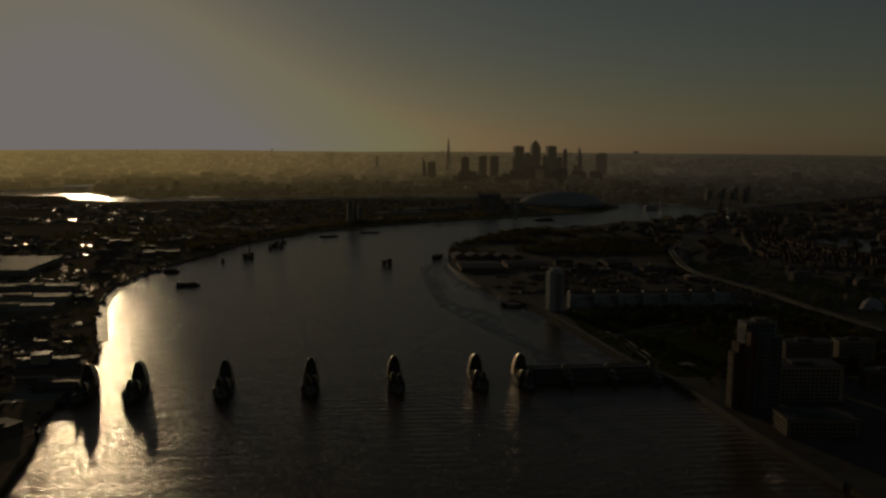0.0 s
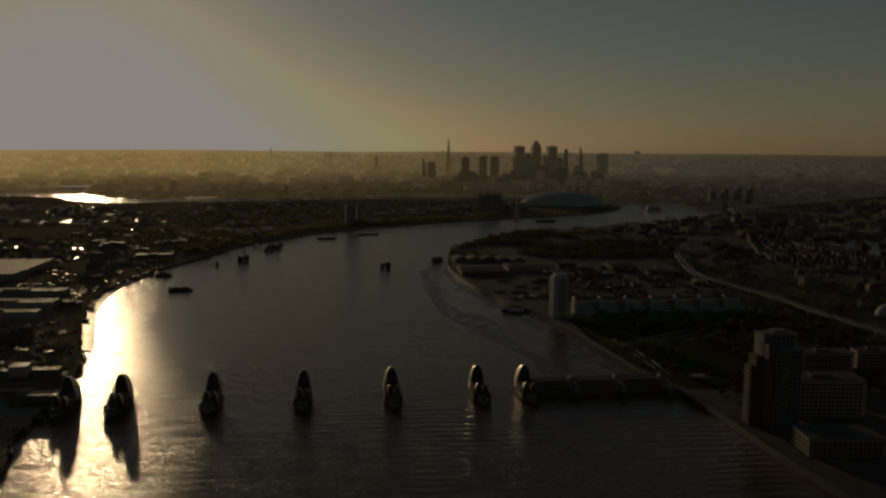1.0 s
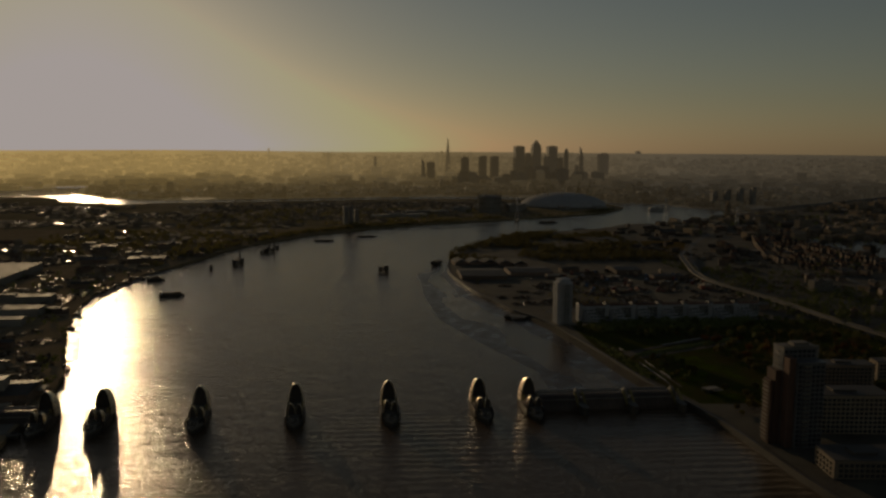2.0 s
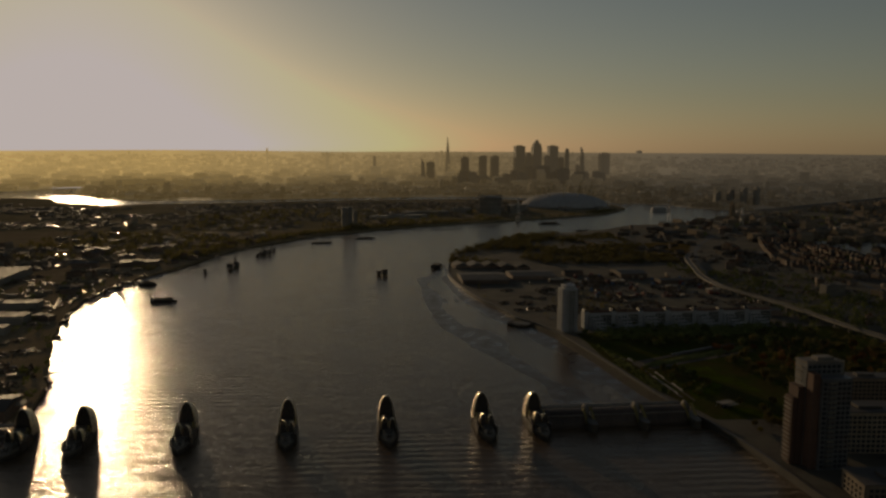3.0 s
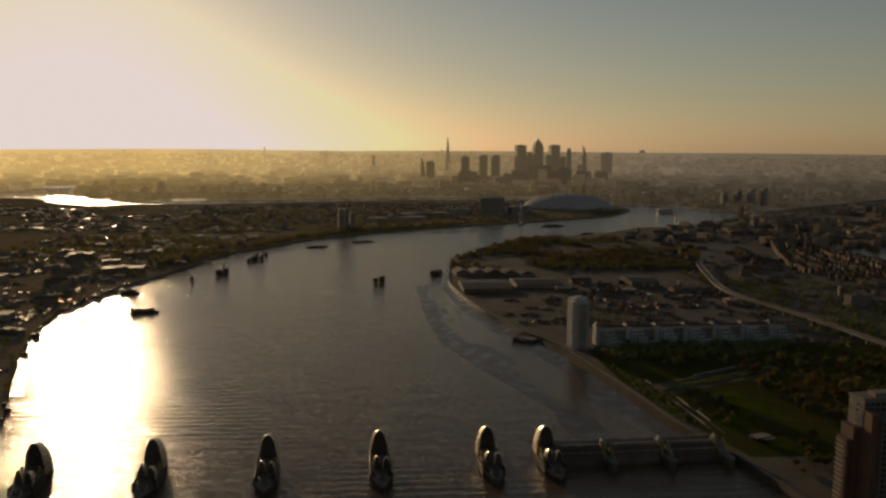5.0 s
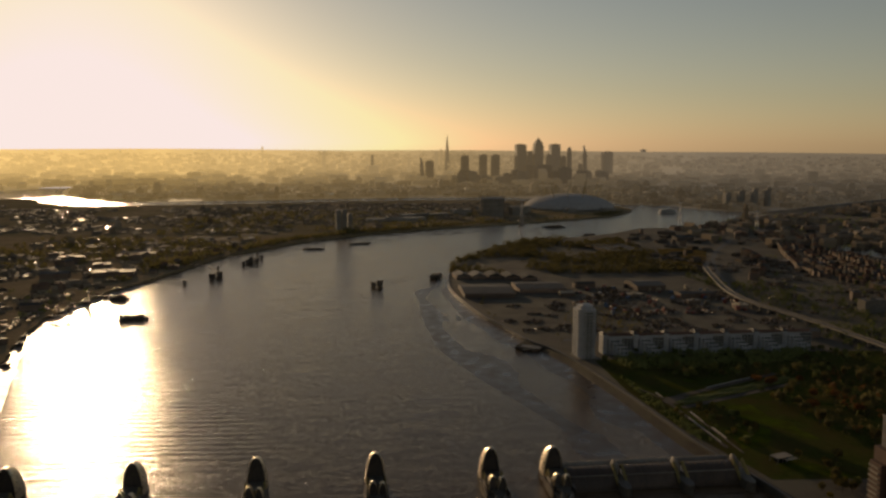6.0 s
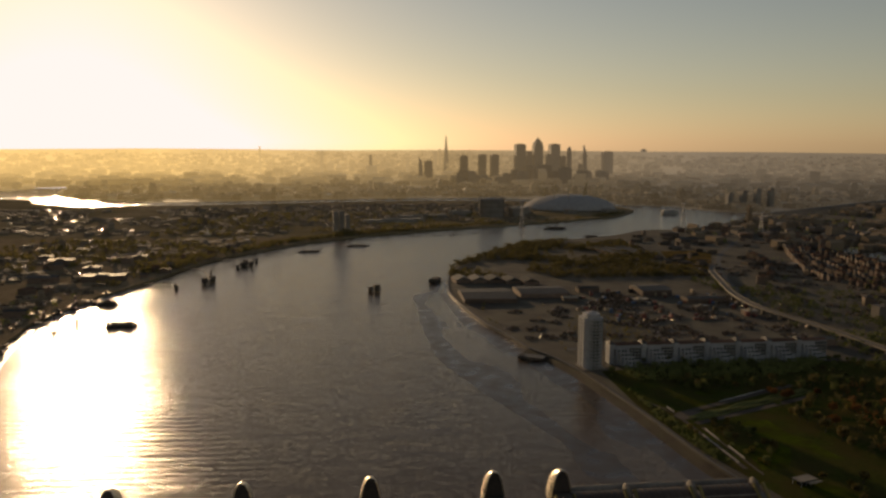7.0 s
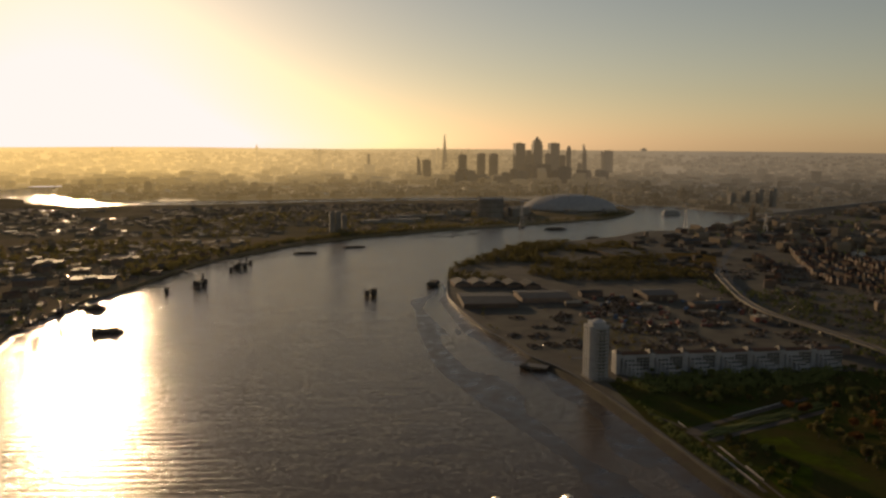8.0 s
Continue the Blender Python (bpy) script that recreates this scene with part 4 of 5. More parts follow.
part("trackbed", strip(via_line, -3, 3, LEVEL + 6.8, LEVEL + 7.0), M_ROAD, via_deck)
leg = Build().box(-2.2, 2.2, -0.8, 0.8, 0, 5.7).mesh("column", M_CONC)
for i in range(2, len(via_line) - 1, 2):
    x, y = via_line[i]
    part("column", leg, M_CONC, viaduct, at=pose(x, y, LEVEL))

# roads
for name, pts, w in (("road", [(560, -100), (520, 60), (515, 250), (505, 400), (490, 560), (515, 700), (560, 860), (640, 1050), (760, 1260)], 9), ("road", [(190, 345), (330, 352), (480, 365), (700, 420)], 7),
                     ("road", [(-330, -100), (-420, 120), (-520, 420), (-560, 760), (-420, 1150), (-200, 1500)], 10), ("road", [(640, 300), (720, 620), (830, 900)], 7)):
    solid(name, strip(curve(pts, 6), -w / 2, w / 2, LEVEL - 0.2, LEVEL + 0.1), M_ROAD, "worn grey asphalt road", "road")

# riverside sheds on the north bank
for x, y, w, d, h, p, rz in ((146, 627, 68, 76, 6, 2.6, 1), (223, 652, 66, 58, 6, 2.6, 2)):
    block("warehouse", "long grey metal-clad riverside warehouse", "warehouse", x, y, w, d, h, rz, M_BRICK, M_SLATE, "riverside warehouses", p)
for k in range(5):
    block("gabled_shed", "pale gabled shed in a row", "warehouse", 124 + k * 24.5, 760 - (k > 2) * (k - 2) * 9, 34, 22, 5, 97, M_BRICK, M_ROOF, "row of gabled sheds", 4.5)
for x, y, w, d, h, p in ((376, 652, 42, 46, 8, 3), (425, 588, 50, 20, 6, 1.5), (292, 668, 30, 14, 6, 2), (342, 590, 20, 10, 4, 0), (452, 505, 16, 12, 5, 0), (459, 350, 22, 14, 7, 2), (252, 600, 20, 10, 5, 2), (405, 540, 16, 8, 4, 0)):
    block("yard_shed", "pale metal-roofed yard shed", "shed", x, y, w, d, h, 6, M_BRICK, M_WETMETAL if w < 25 else M_ROOF, "yard sheds", p)
rnd = random.Random(11)
for k in range(110):
    x, y = rnd.uniform(245, 470), rnd.uniform(470, 660)
    m = rnd.choice((M_RED, M_RED, M_BLUE, M_ROOF, M_WETMETAL, M_HULL, M_DARKSTEEL))
    ob = thing("container", "weathered steel cargo container in a scrap yard", "container", pose(x, y, LEVEL, 0, 0, rnd.choice((5, 95, 40))), "yard containers")
    part("body", Build().box(-3, 3, -1.25, 1.25, 0, rnd.choice((2.6, 2.6, 5.2))), m, ob)



def scrap(name, n, spots, seed, label, low=0.5, high=2.2):
    """Heaps and rows of loose bent pieces, each an uneven slab of its own."""
    rnd = random.Random(seed)
    b = Build()
    for x, y, r, top in spots:
        for _ in range(int(n * r)):
            a, q = rnd.uniform(0, 6.283), r * math.sqrt(rnd.random())
            o = Vector((x + q * math.cos(a), y + q * math.sin(a), LEVEL + top * max(0, 1 - q / r) * rnd.random()))
            u = Vector((rnd.uniform(-1, 1), rnd.uniform(-1, 1), rnd.uniform(-0.4, 0.4))).normalized() * rnd.uniform(low, high)
            w = Vector((-u.y, u.x, rnd.uniform(-0.5, 0.8))).normalized() * rnd.uniform(low, high) * 0.5
            h = Vector((0, 0, rnd.uniform(0.4, 1.6)))
            ring = [o - u - w, o + u - w, o + u + w, o - u + w]
            b.rings([ring, [p + h * rnd.uniform(0.7, 1.3) for p in ring]])
    return solid(name, b, M_SCRAP, label, "scrap", "stuff")


scrap("scrap_heap", 22, ((292, 570, 16, 6), (312, 590, 18, 8), (330, 605, 16, 6), (318, 640, 14, 5), (424, 612, 13, 5), (440, 610, 9, 4), (318, 468, 8, 3), (332, 476, 6, 3), (452, 580, 8, 3)), 61, "rusty heaps of cut scrap metal in a yard")
# sheets added for glints, tilted to mirror the sun into the camera
rnd = random.Random(66)
sheets = Build()
for x, y, n in ((424, 612, 16), (440, 610, 14), (452, 592, 6), (318, 467, 12), (332, 476, 8), (300, 572, 7), (316, 592, 8), (214, 588, 4), (460, 508, 5), (360, 560, 4), (400, 480, 4), (290, 520, 3), (189, 394, 3), (455, 540, 5), (520, 560, 4), (640, 700, 4), (560, 640, 4), (480, 420, 3)):
    for _ in range(n):
        o = Vector((x + rnd.gauss(0, 6), y + rnd.gauss(0, 5), LEVEL + rnd.uniform(1.0, 3.0)))
        nn = Vector((-0.92, 0.07, 0.4)) + Vector([rnd.gauss(0, 0.09) for _ in range(3)])
        u = nn.cross(Vector((0, 0, 1))).normalized() * rnd.uniform(0.3, 0.9)
        w = nn.cross(u).normalized() * rnd.uniform(0.35, 0.8)
        o.z = max(o.z, LEVEL + abs(w.z) + 0.05)
        d = nn.normalized() * 0.08
        sheets.rings([[o - u - w, o + u - w, o + u + w, o - u + w], [o - u - w + d, o + u - w + d, o + u + w + d, o - u + w + d]])
solid("scrap_sheet", sheets, M_WETMETAL, "bright metal sheets turned to glint in the camera's view", "scrap", "stuff")
rnd = random.Random(62)
scrap("yard_litter", 2.2, [(rnd.uniform(215, 470), rnd.uniform(345, 600), rnd.uniform(7, 15), 0.8) for _ in range(60)] + [(rnd.uniform(150, 250), rnd.uniform(380, 560), 9, 0.6) for _ in range(16)], 63, "scattered vehicles, pallets and scrap on bare yards", 0.8, 2.6)
scrap("yard_litter", 2.0, [(x, y, rnd.uniform(6, 14), 0.8) for x, y in ((rnd.uniform(-620, -270), rnd.uniform(-120, 820)) for _ in range(260)) if inside(x + 16, y, SOUTH)], 64, "scattered vehicles, stacks and scrap on works yards", 0.8, 2.6)
scrap("yard_litter", 1.6, [(rnd.uniform(480, 700), rnd.uniform(300, 1000), rnd.uniform(6, 14), 0.8) for _ in range(110)], 65, "parked vehicles and clutter along dockside streets", 0.8, 2.4)
# terraced houses by the dock
house_meshes = []
for wall, roof in ((M_HOUSE, M_SLATE), (M_BRICK, M_TILE), (M_HOUSE, M_TILE), (M_BRICK, M_SLATE)):
    house_meshes.append((Build().box(-4.5, 4.5, -4, 4, -0.5, 8).mesh("wall", wall), Build().gable(-4.8, 4.8, -4.4, 4.4, 8, 11.2).mesh("roof", roof),
                         Build().box(2.5, 3.5, -0.6, 0.6, 10, 12.4).mesh("chimney", wall), Build().box(-0.7, 0.7, -0.06, 0.06, 0, 1.5).mesh("window", M_GLASS)))


def house(x, y, rz, kind, tall=1.0):
    w, r, c, p = house_meshes[kind]
    ob = thing("house", "brick terraced house with a pitched roof", "house", pose(x, y, LEVEL, 0, 0, rz) @ Matrix.Diagonal((0.8, 1, tall, 1)), "dockside houses")
    part("wall", w, M_BRICK, ob)
    part("chimney", c, M_BRICK, part("roof", r, M_SLATE, ob))
    for a in (-2.4, 2.4):
        for z in (1.2, 4.6):
            part("window", p, M_GLASS, ob, at=pose(a, -4.02, z))


DOCK = [(829, 1022), (856, 966), (856, 860), (960, 720), (1300, 560), (1700, 800), (1095, 1240), (932, 1208)]
slab("dock_water", DOCK, 0.08, M_WATER, "still grey water of an enclosed dock", "water")


def between(y, rows):
    for (x0, y0), (x1, y1) in zip(rows, rows[1:]):
        if y0 <= y <= y1:
            return x0 + (x1 - x0) * (y - y0) / (y1 - y0)
    return rows[-1][0]


STREET = [(712, 630), (694, 689), (674, 756), (682, 830), (722, 935), (850, 1256)]
QUAY = [(860, 630), (846, 860), (845, 966), (820, 1016), (926, 1214), (940, 1256)]
for row in range(6):
    for i in range(46):
        y = 640 + i * 13.4 + (row % 2) * 5
        a, b = between(y, STREET), between(y, QUAY)
        f = (row + 0.3) / 5.5
        x = a + (b - a) * f + rnd.uniform(-1.5, 1.5)
        if y > 1250 or b - a < 22 * (row if row < 5 else 1) or (row < 5 and rnd.random() < 0.16) or inside(x + 6, y, DOCK):
            continue
        house(x, y, (8 if row % 2 else -6) + rnd.uniform(-4, 4), rnd.randrange(4), rnd.choice((1.2, 1.35)) if row > 3 else rnd.choice((0.8, 0.9, 1, 1.1)))
for k in range(15):
    f = k / 14
    house(676 - 14 * f - 66 * f * f, 1008 - 250 * f, 12 + 22 * f, k % 4, 1.15)
slab("bare_field", [(506, 940), (520, 880), (548, 862), (632, 1076), (600, 1105), (540, 1100)], 0.1, M_FIELD, "bare brown field on open land", "field")
block("warehouse", "large pale grey shed on derelict land", "warehouse", 455, 1090, 70, 120, 5, 12, M_BRICK, M_ROOF, "riverside warehouses")
block("office_block", "pale grey slab of offices behind the viaduct", "office block", 606, 476, 30, 14, 15, 8, M_CONC, M_ROOF)

# ---- south bank works ----
block("warehouse", "very large warehouse with a pale flat roof", "warehouse", -640, 632, 200, 165, 10, 2, M_TOWER, M_PALEROOF, "south bank works")
for x, y, w, d, h, p in ((-455, 345, 110, 26, 9, 0), (-472, 425, 110, 22, 9, 0), (-445, 288, 95, 16, 8, 0), (-560, 355, 70, 40, 10, 0), (-580, 470, 90, 30, 9, 3)):
    block("warehouse", "long works shed with a pale metal roof", "warehouse", x, y, w, d, h, 3, M_TOWER, M_PALEROOF if p == 0 else M_ROOF, "south bank works", p)
ctrl = thing("control_building", "barrier control building with a dark tower and small pale canopies", "control building", pose(-296, 18, LEVEL, 0, 0, 6))
part("wall", Build().box(-22, 20, -26, 16, -0.5, 9), M_BRICK, ctrl)
part("tower", Build().box(-12, 2, -18, -4, 9, 19), M_TOWER, ctrl)
part("roof", Build().gable(-23, 21, -27, 17, 9, 12.5), M_SLATE, ctrl, "dark slate roof")
part("canopy", Build().box(12, 27, -5, 9, 6, 6.6), M_PALEROOF, ctrl)
part("canopy", Build().box(-20, 12, -40, -33, 5, 5.5), M_PALEROOF, ctrl)
for x, y in ((-19, -43), (11, -43), (-19, -31), (11, -31), (26, -5), (26, 9)):
    part("post", Build().tube(x, y, [(-0.3, 0.3), (6, 0.3)], 6), M_CONC, ctrl)
solid("quay_apron", Build().prism([(-262, -70), (-300, -75), (-300, -20), (-268, -16)], 0, LEVEL + 0.3), M_CONC, "concrete apron beside the barrier", "quay")

rnd = random.Random(91)
huts = Build()
for _ in range(700):
    x, y = rnd.uniform(-520, -262), rnd.uniform(-90, 640)
    if not inside(x + 10, y, SOUTH) or noise.noise((x * 0.02, y * 0.02, 4)) < -0.05:
        continue
    a, w, d, h = radians(rnd.choice((5, 20, 95, 60)) + rnd.uniform(-6, 6)), rnd.uniform(1.2, 4.5), rnd.uniform(0.8, 2.0), rnd.uniform(1.3, 3.2)
    c, s = math.cos(a), math.sin(a)
    ring = [(x + c * u * w - s * v * d, y + s * u * w + c * v * d) for u, v in ((-1, -1), (1, -1), (1, 1), (-1, 1))]
    tip = rnd.gauss(0, 0.06)
    huts.rings([[(*p, LEVEL - 0.2) for p in ring], [(p[0], p[1], LEVEL + h + tip * (k - 1.5)) for k, p in enumerate(ring)]])
solid("yard_huts", huts, M_WETMETAL, "small bright-roofed huts, cabins and vehicles packed in works yards", "yard clutter", "stuff")

shed_meshes = []
for wall, roof in ((M_BUFF, M_ROOF), (M_BRICK, M_SLATE), (M_BRICK, M_TILE), (M_BUFF, M_ROOF), (M_BRICK, M_SLATE)):
    shed_meshes.append((Build().box(-0.5, 0.5, -0.5, 0.5, -0.06, 1).mesh("wall", wall), Build().gable(-0.52, 0.52, -0.53, 0.53, 1, 1.3).mesh("roof", roof),
                        Build().box(-0.51, 0.51, -0.51, 0.51, 1, 1.06).box(-0.2, 0.1, -0.25, 0.2, 1.06, 1.25).mesh("roof", roof)))


def shed(x, y, w, d, h, rz, kind, flat, words="works shed with a metal roof among yards", group="works sheds"):
    a, b, c = shed_meshes[kind]
    ob = thing("works_shed", words, "shed", pose(x, y, LEVEL, 0, 0, rz) @ Matrix.Diagonal((w, d, h, 1)), group)
    part("wall", a, M_TOWER, ob)
    part("roof", c if flat else b, M_ROOF, ob)


rnd = random.Random(21)
taken = [(-600, 632, 140), (-296, 18, 48), (-455, 345, 62), (-472, 425, 62), (-445, 288, 55), (-560, 355, 45), (-580, 470, 55)]


def free(x, y, r, poly):
    if any((x - a) ** 2 + (y - b) ** 2 < (r + c) ** 2 * 0.7 for a, b, c in taken):
        return False
    return all(inside(x + dx, y + dy, poly) for dx in (-r, r) for dy in (-r, r))


made = 0
for _ in range(6000):
    x, y = rnd.uniform(-1000, -255), rnd.uniform(-200, 1150)
    w = rnd.choice((8, 12, 18, 26, 40, 60))
    if free(x, y, w * 0.55, SOUTH):
        taken.append((x, y, w * 0.5))
        shed(x, y, w, w * rnd.uniform(0.35, 0.8), rnd.uniform(3.5, 9) + w * 0.06, rnd.choice((4, 8, 94, 60, 150)), rnd.choice((0, 1, 4, 4)) if w > 20 else rnd.choice((0, 1, 2, 2, 4)), rnd.random() < 0.5)
        made += 1
        if made > 190:
            break
made = 0
for _ in range(4000):
    x, y = rnd.uniform(500, 1250), rnd.uniform(180, 1500)
    w = rnd.choice((8, 12, 16, 24, 40))
    if free(x, y, w * 0.55, NORTH) and not (640 < x < 900 and 660 < y < 1220) and not (w > 20 and x < 640) and not inside(x + 20, y, DOCK) and not inside(x, y, DOCK) and min((x - a) ** 2 + (y - b) ** 2 for a, b in via_line) > (w * 0.6 + 9) ** 2:
        taken.append((x, y, w * 0.5))
        shed(x, y, w, w * rnd.uniform(0.4, 0.8), rnd.uniform(5, 12), rnd.choice((10, 100, 70, 160)), rnd.choice((1, 1, 4, 0, 2)), rnd.random() < 0.5, "brick and metal building among dockside streets", "dockside buildings")
        made += 1
        if made > 100:
            break
gas_dome = thing("storage_dome", "white hemispherical storage dome", "dome", pose(590, 262, LEVEL))
smooth(part("shell", Build().tube(0, 0, [(-0.5, 14), (1, 14), (5, 13.2), (9, 11), (12, 8), (14, 4.5), (15, 1.5), (15.2, 0.2)], 24), M_WHITE, gas_dome))
part("ring_wall", Build().tube(0, 0, [(-0.5, 14.6), (1.4, 14.6)], 24), M_CONC, gas_dome)


# ---- river craft, jetties and dolphins ----
def hull_outline(l, w):
    return [(-l / 2, -w * 0.35), (-l / 2 + l * 0.06, -w / 2), (l / 2 - l * 0.14, -w / 2), (l / 2, 0), (l / 2 - l * 0.14, w / 2), (-l / 2 + l * 0.06, w / 2), (-l / 2, w * 0.35)]


def barge(x, y, l, w, rz, loaded, words, house=True):
    ob = thing("barge", words, "barge", pose(x, y, 0, 0, 0, rz), "river craft")
    part("hull", Build().rings([[(a * 0.94, b * 0.9, -0.8) for a, b in hull_outline(l, w)], [(a, b, 2.2) for a, b in hull_outline(l, w)]]), M_HULL, ob)
    part("coaming", Build().box(-l * 0.36, l * 0.34, -w * 0.36, w * 0.36, 2.2, 3.1), M_HULL, ob)
    if house:
        part("wheelhouse", Build().box(-l * 0.45, -l * 0.36, -w * 0.3, w * 0.3, 2.2, 6.2).box(-l * 0.46, -l * 0.35, -w * 0.33, w * 0.33, 6.2, 6.5), M_TOWER, ob)
        part("mast", Build().tube(l * 0.38, 0, [(2.2, 0.15), (8, 0.1)], 6), M_DARKSTEEL, ob)
    rnd = random.Random(int(abs(x)))
    for i in range(loaded):
        a = -l * 0.3 + l * 0.62 * (i + 0.5) / loaded
        part("cargo", Build().rings([[(a + dx * s * l * 0.28 / loaded, dy * s * w * 0.3, z) for dx, dy in ((-1, -1), (1, -1), (1, 1), (-1, 1))] for z, s in ((3.1, 1.4), (3.1 + rnd.uniform(1.0, 3.6), 0.7))]), M_SCRAP, ob)
    return ob


barge(-287, 490, 34, 11, 8, 6, "dark loaded barge moored in mid-river")
barge(-343, 622, 26, 10, 5, 4, "dark moored work vessel beside the south bank")
barge(-364, 632, 10, 4, 60, 0, "small dark workboat by the bank")
barge(-130, 1142, 44, 10, 10, 0, "long low dark barge at anchor", False)
barge(-41, 1228, 46, 10, 9, 0, "long low dark barge at anchor", False)
barge(478, 1385, 34, 9, 14, 0, "low dark barge at anchor", False)
barge(432, 1560, 60, 12, 6, 2, "low dark barges moored below the peninsula", False)
rnd = random.Random(8)
for k in range(16):
    u = rnd.random()
    x, y = 120 + 170 * u + rnd.uniform(-14, 14), 1410 + 110 * u + rnd.uniform(-20, 10)
    ob = thing("moored_yacht", "small moored sailing boat with a bare mast", "boat", pose(x, y, 0, 0, 0, rnd.uniform(0, 60)), "moored boats")
    part("hull", Build().rings([[(a * 0.8, b * 0.7, -0.4) for a, b in hull_outline(10, 3)], [(a, b, 1.2) for a, b in hull_outline(10, 3)]]), M_HULL, ob)
    part("mast", Build().tube(0.5, 0, [(1.2, 0.14), (10, 0.08)], 5), M_DARKSTEEL, ob)
ship = thing("passenger_vessel", "white flat-sided passenger vessel moored at the far bend", "ship", pose(868, 1985, 0, 0, 0, 4))
part("hull", Build().rings([[(a * 0.96, b * 0.9, -0.5) for a, b in hull_outline(58, 13)], [(a, b, 3) for a, b in hull_outline(58, 13)]]), M_SHIP, ship)
upper = part("upper_deck", Build().box(-26, 22, -6, 6, 3, 10).box(-22, 16, -5, 5, 10, 13), M_SHIP, ship)
part("window_band", Build().box(-24, 20, -6.1, -6.0, 6, 7.4), M_GLASS, upper)


def piled_block(name, words, x, y, w, d, h, rz, blocks, group="dolphins"):
    ob = thing(name, words, "mooring", pose(x, y, 0, 0, 0, rz), group)
    for a in (-w / 2 + 1, -w / 6, w / 6, w / 2 - 1):
        for b in (-d / 2 + 1, d / 2 - 1):
            part("post", Build().tube(a, b, [(-3, 0.5), (h, 0.5)], 7), M_HULL, ob)
    part("platform", Build().box(-w / 2, w / 2, -d / 2, d / 2, h - 1.4, h), M_WETCONC, ob)
    for a, b, s, k in blocks:
        part("fender_block", Build().box(a - s / 2, a + s / 2, b - s / 2, b + s / 2, h * 0.1, h + k), M_HULL, ob)
    return ob


piled_block("mooring_dolphin", "dark timber and steel mooring dolphin in mid-river", -4, 704, 17, 10, 5.5, 12, ((-5.5, -2, 6, 2), (4, 0, 8, 4)))
piled_block("mooring_platform", "dark piled jetty head off the river wall", 87, 782, 15, 30, 5, -15, ((0, -8, 12, 2), (1, 6, 11, 1.5)))
piled_block("mooring_platform", "low dark piled wharf against the river wall", 152, 322, 26, 12, 3.6, -28, ((-10, 0, 5, 0.5),))
piled_block("mooring_platform", "dark piled jetty head with fender towers", -250, 790, 20, 9, 6, 65, ((-9, 0, 7, 3), (9, 0, 7, 3)))
piled_block("mooring_platform", "dark piled jetty head with fender towers", -220, 956, 22, 9, 6, 55, ((-10, 0, 6, 2), (0, 2, 5, 5), (11, 0, 6, 2)))
piled_block("mooring_platform", "slim dark piled dolphin near the quays", -285, 736, 5, 4, 6, 20, ((0, 0, 3, 1),))
piled_block("mooring_platform", "slim dark piled dolphin near the quays", -230, 926, 6, 5, 6, 20, ((0, 0, 4, 1),))
piled_block("mooring_platform", "slim dark piled dolphin near the quays", -211, 1006, 6, 5, 6, 20, ((0, 0, 4, 1),))

rnd = random.Random(77)
edge = curve(SOUTH_NEAR[3:14], 6)
for k in range(2, len(edge) - 2, 2):
    if rnd.random() < 0.3:
        continue
    (x, y), (x2, y2) = edge[k], edge[k + 1]
    turn = math.degrees(math.atan2(y2 - y, x2 - x)) + rnd.uniform(-12, 12)
    w, d = rnd.uniform(5, 14), rnd.uniform(4, 10)
    piled_block("landing_stage", "rough dark piled landing stage along the south bank", x + rnd.uniform(-3, 3), y, w, d, rnd.uniform(2.6, 4.6), turn, ((rnd.uniform(-3, 3), 0, rnd.uniform(1.5, 3.5), rnd.uniform(0.5, 4)),), "landing stages")


def walkway(pts, z, w, words):
    ob = thing("jetty_walkway", words, "jetty", None, "jetties")
    line = curve(pts, 5)
    part("deck", strip(line, -w / 2, w / 2, z - 0.6, z), M_HULL, ob)
    for i in range(0, len(line), 2):
        part("post", Build().tube(line[i][0], line[i][1], [(-3, 0.35), (z, 0.35)], 6), M_HULL, ob)
    rails = strip(line, -w / 2, -w / 2 + 0.15, z + 0.9, z + 1.1)
    part("railing", rails, M_DARKSTEEL, ob)


walkway([(-330, 908), (-300, 897), (-273, 862), (-252, 800)], 6.6, 2.5, "long narrow piled jetty walkway")
walkway([(-296, 1012), (-258, 1000), (-231, 990), (-218, 960)], 6, 2.5, "long narrow piled jetty walkway")
walkway([(-354, 764), (-322, 767), (-290, 762), (-284, 738)], 3.2, 1.6, "low narrow piled walkway")
walkway([(-386, 500), (-372, 492), (-356, 500)], 5, 5, "stub jetty with conveyor frames")
for x, y, h in ((-376, 496, 16), (-366, 504, 13), (-362, 566, 15), (-372, 590, 18), (-212, 970, 17), (-252, 818, 12)):
    ob = thing("quay_crane", "small dark quayside crane with a lattice jib", "crane", pose(x, y, 3.4 if x < -300 else 5.5, 0, 0, (x * 7) % 90), "quay cranes")
    tower_frame = part("mast", Build().beam((-1, -1, 0), (-0.6, -0.6, h * 0.6), 0.6).beam((1, -1, 0), (0.6, -0.6, h * 0.6), 0.6).beam((1, 1, 0), (0.6, 0.6, h * 0.6), 0.6).beam((-1, 1, 0), (-0.6, 0.6, h * 0.6), 0.6), M_DARKSTEEL, ob)
    part("cab", Build().box(-1.5, 1.5, -1.5, 1.5, h * 0.6, h * 0.6 + 2.4), M_DARKSTEEL, tower_frame)
    part("jib", Build().beam((0, 0, h * 0.6 + 2), (h * 0.7, 0, h), 0.6), M_DARKSTEEL, ob)

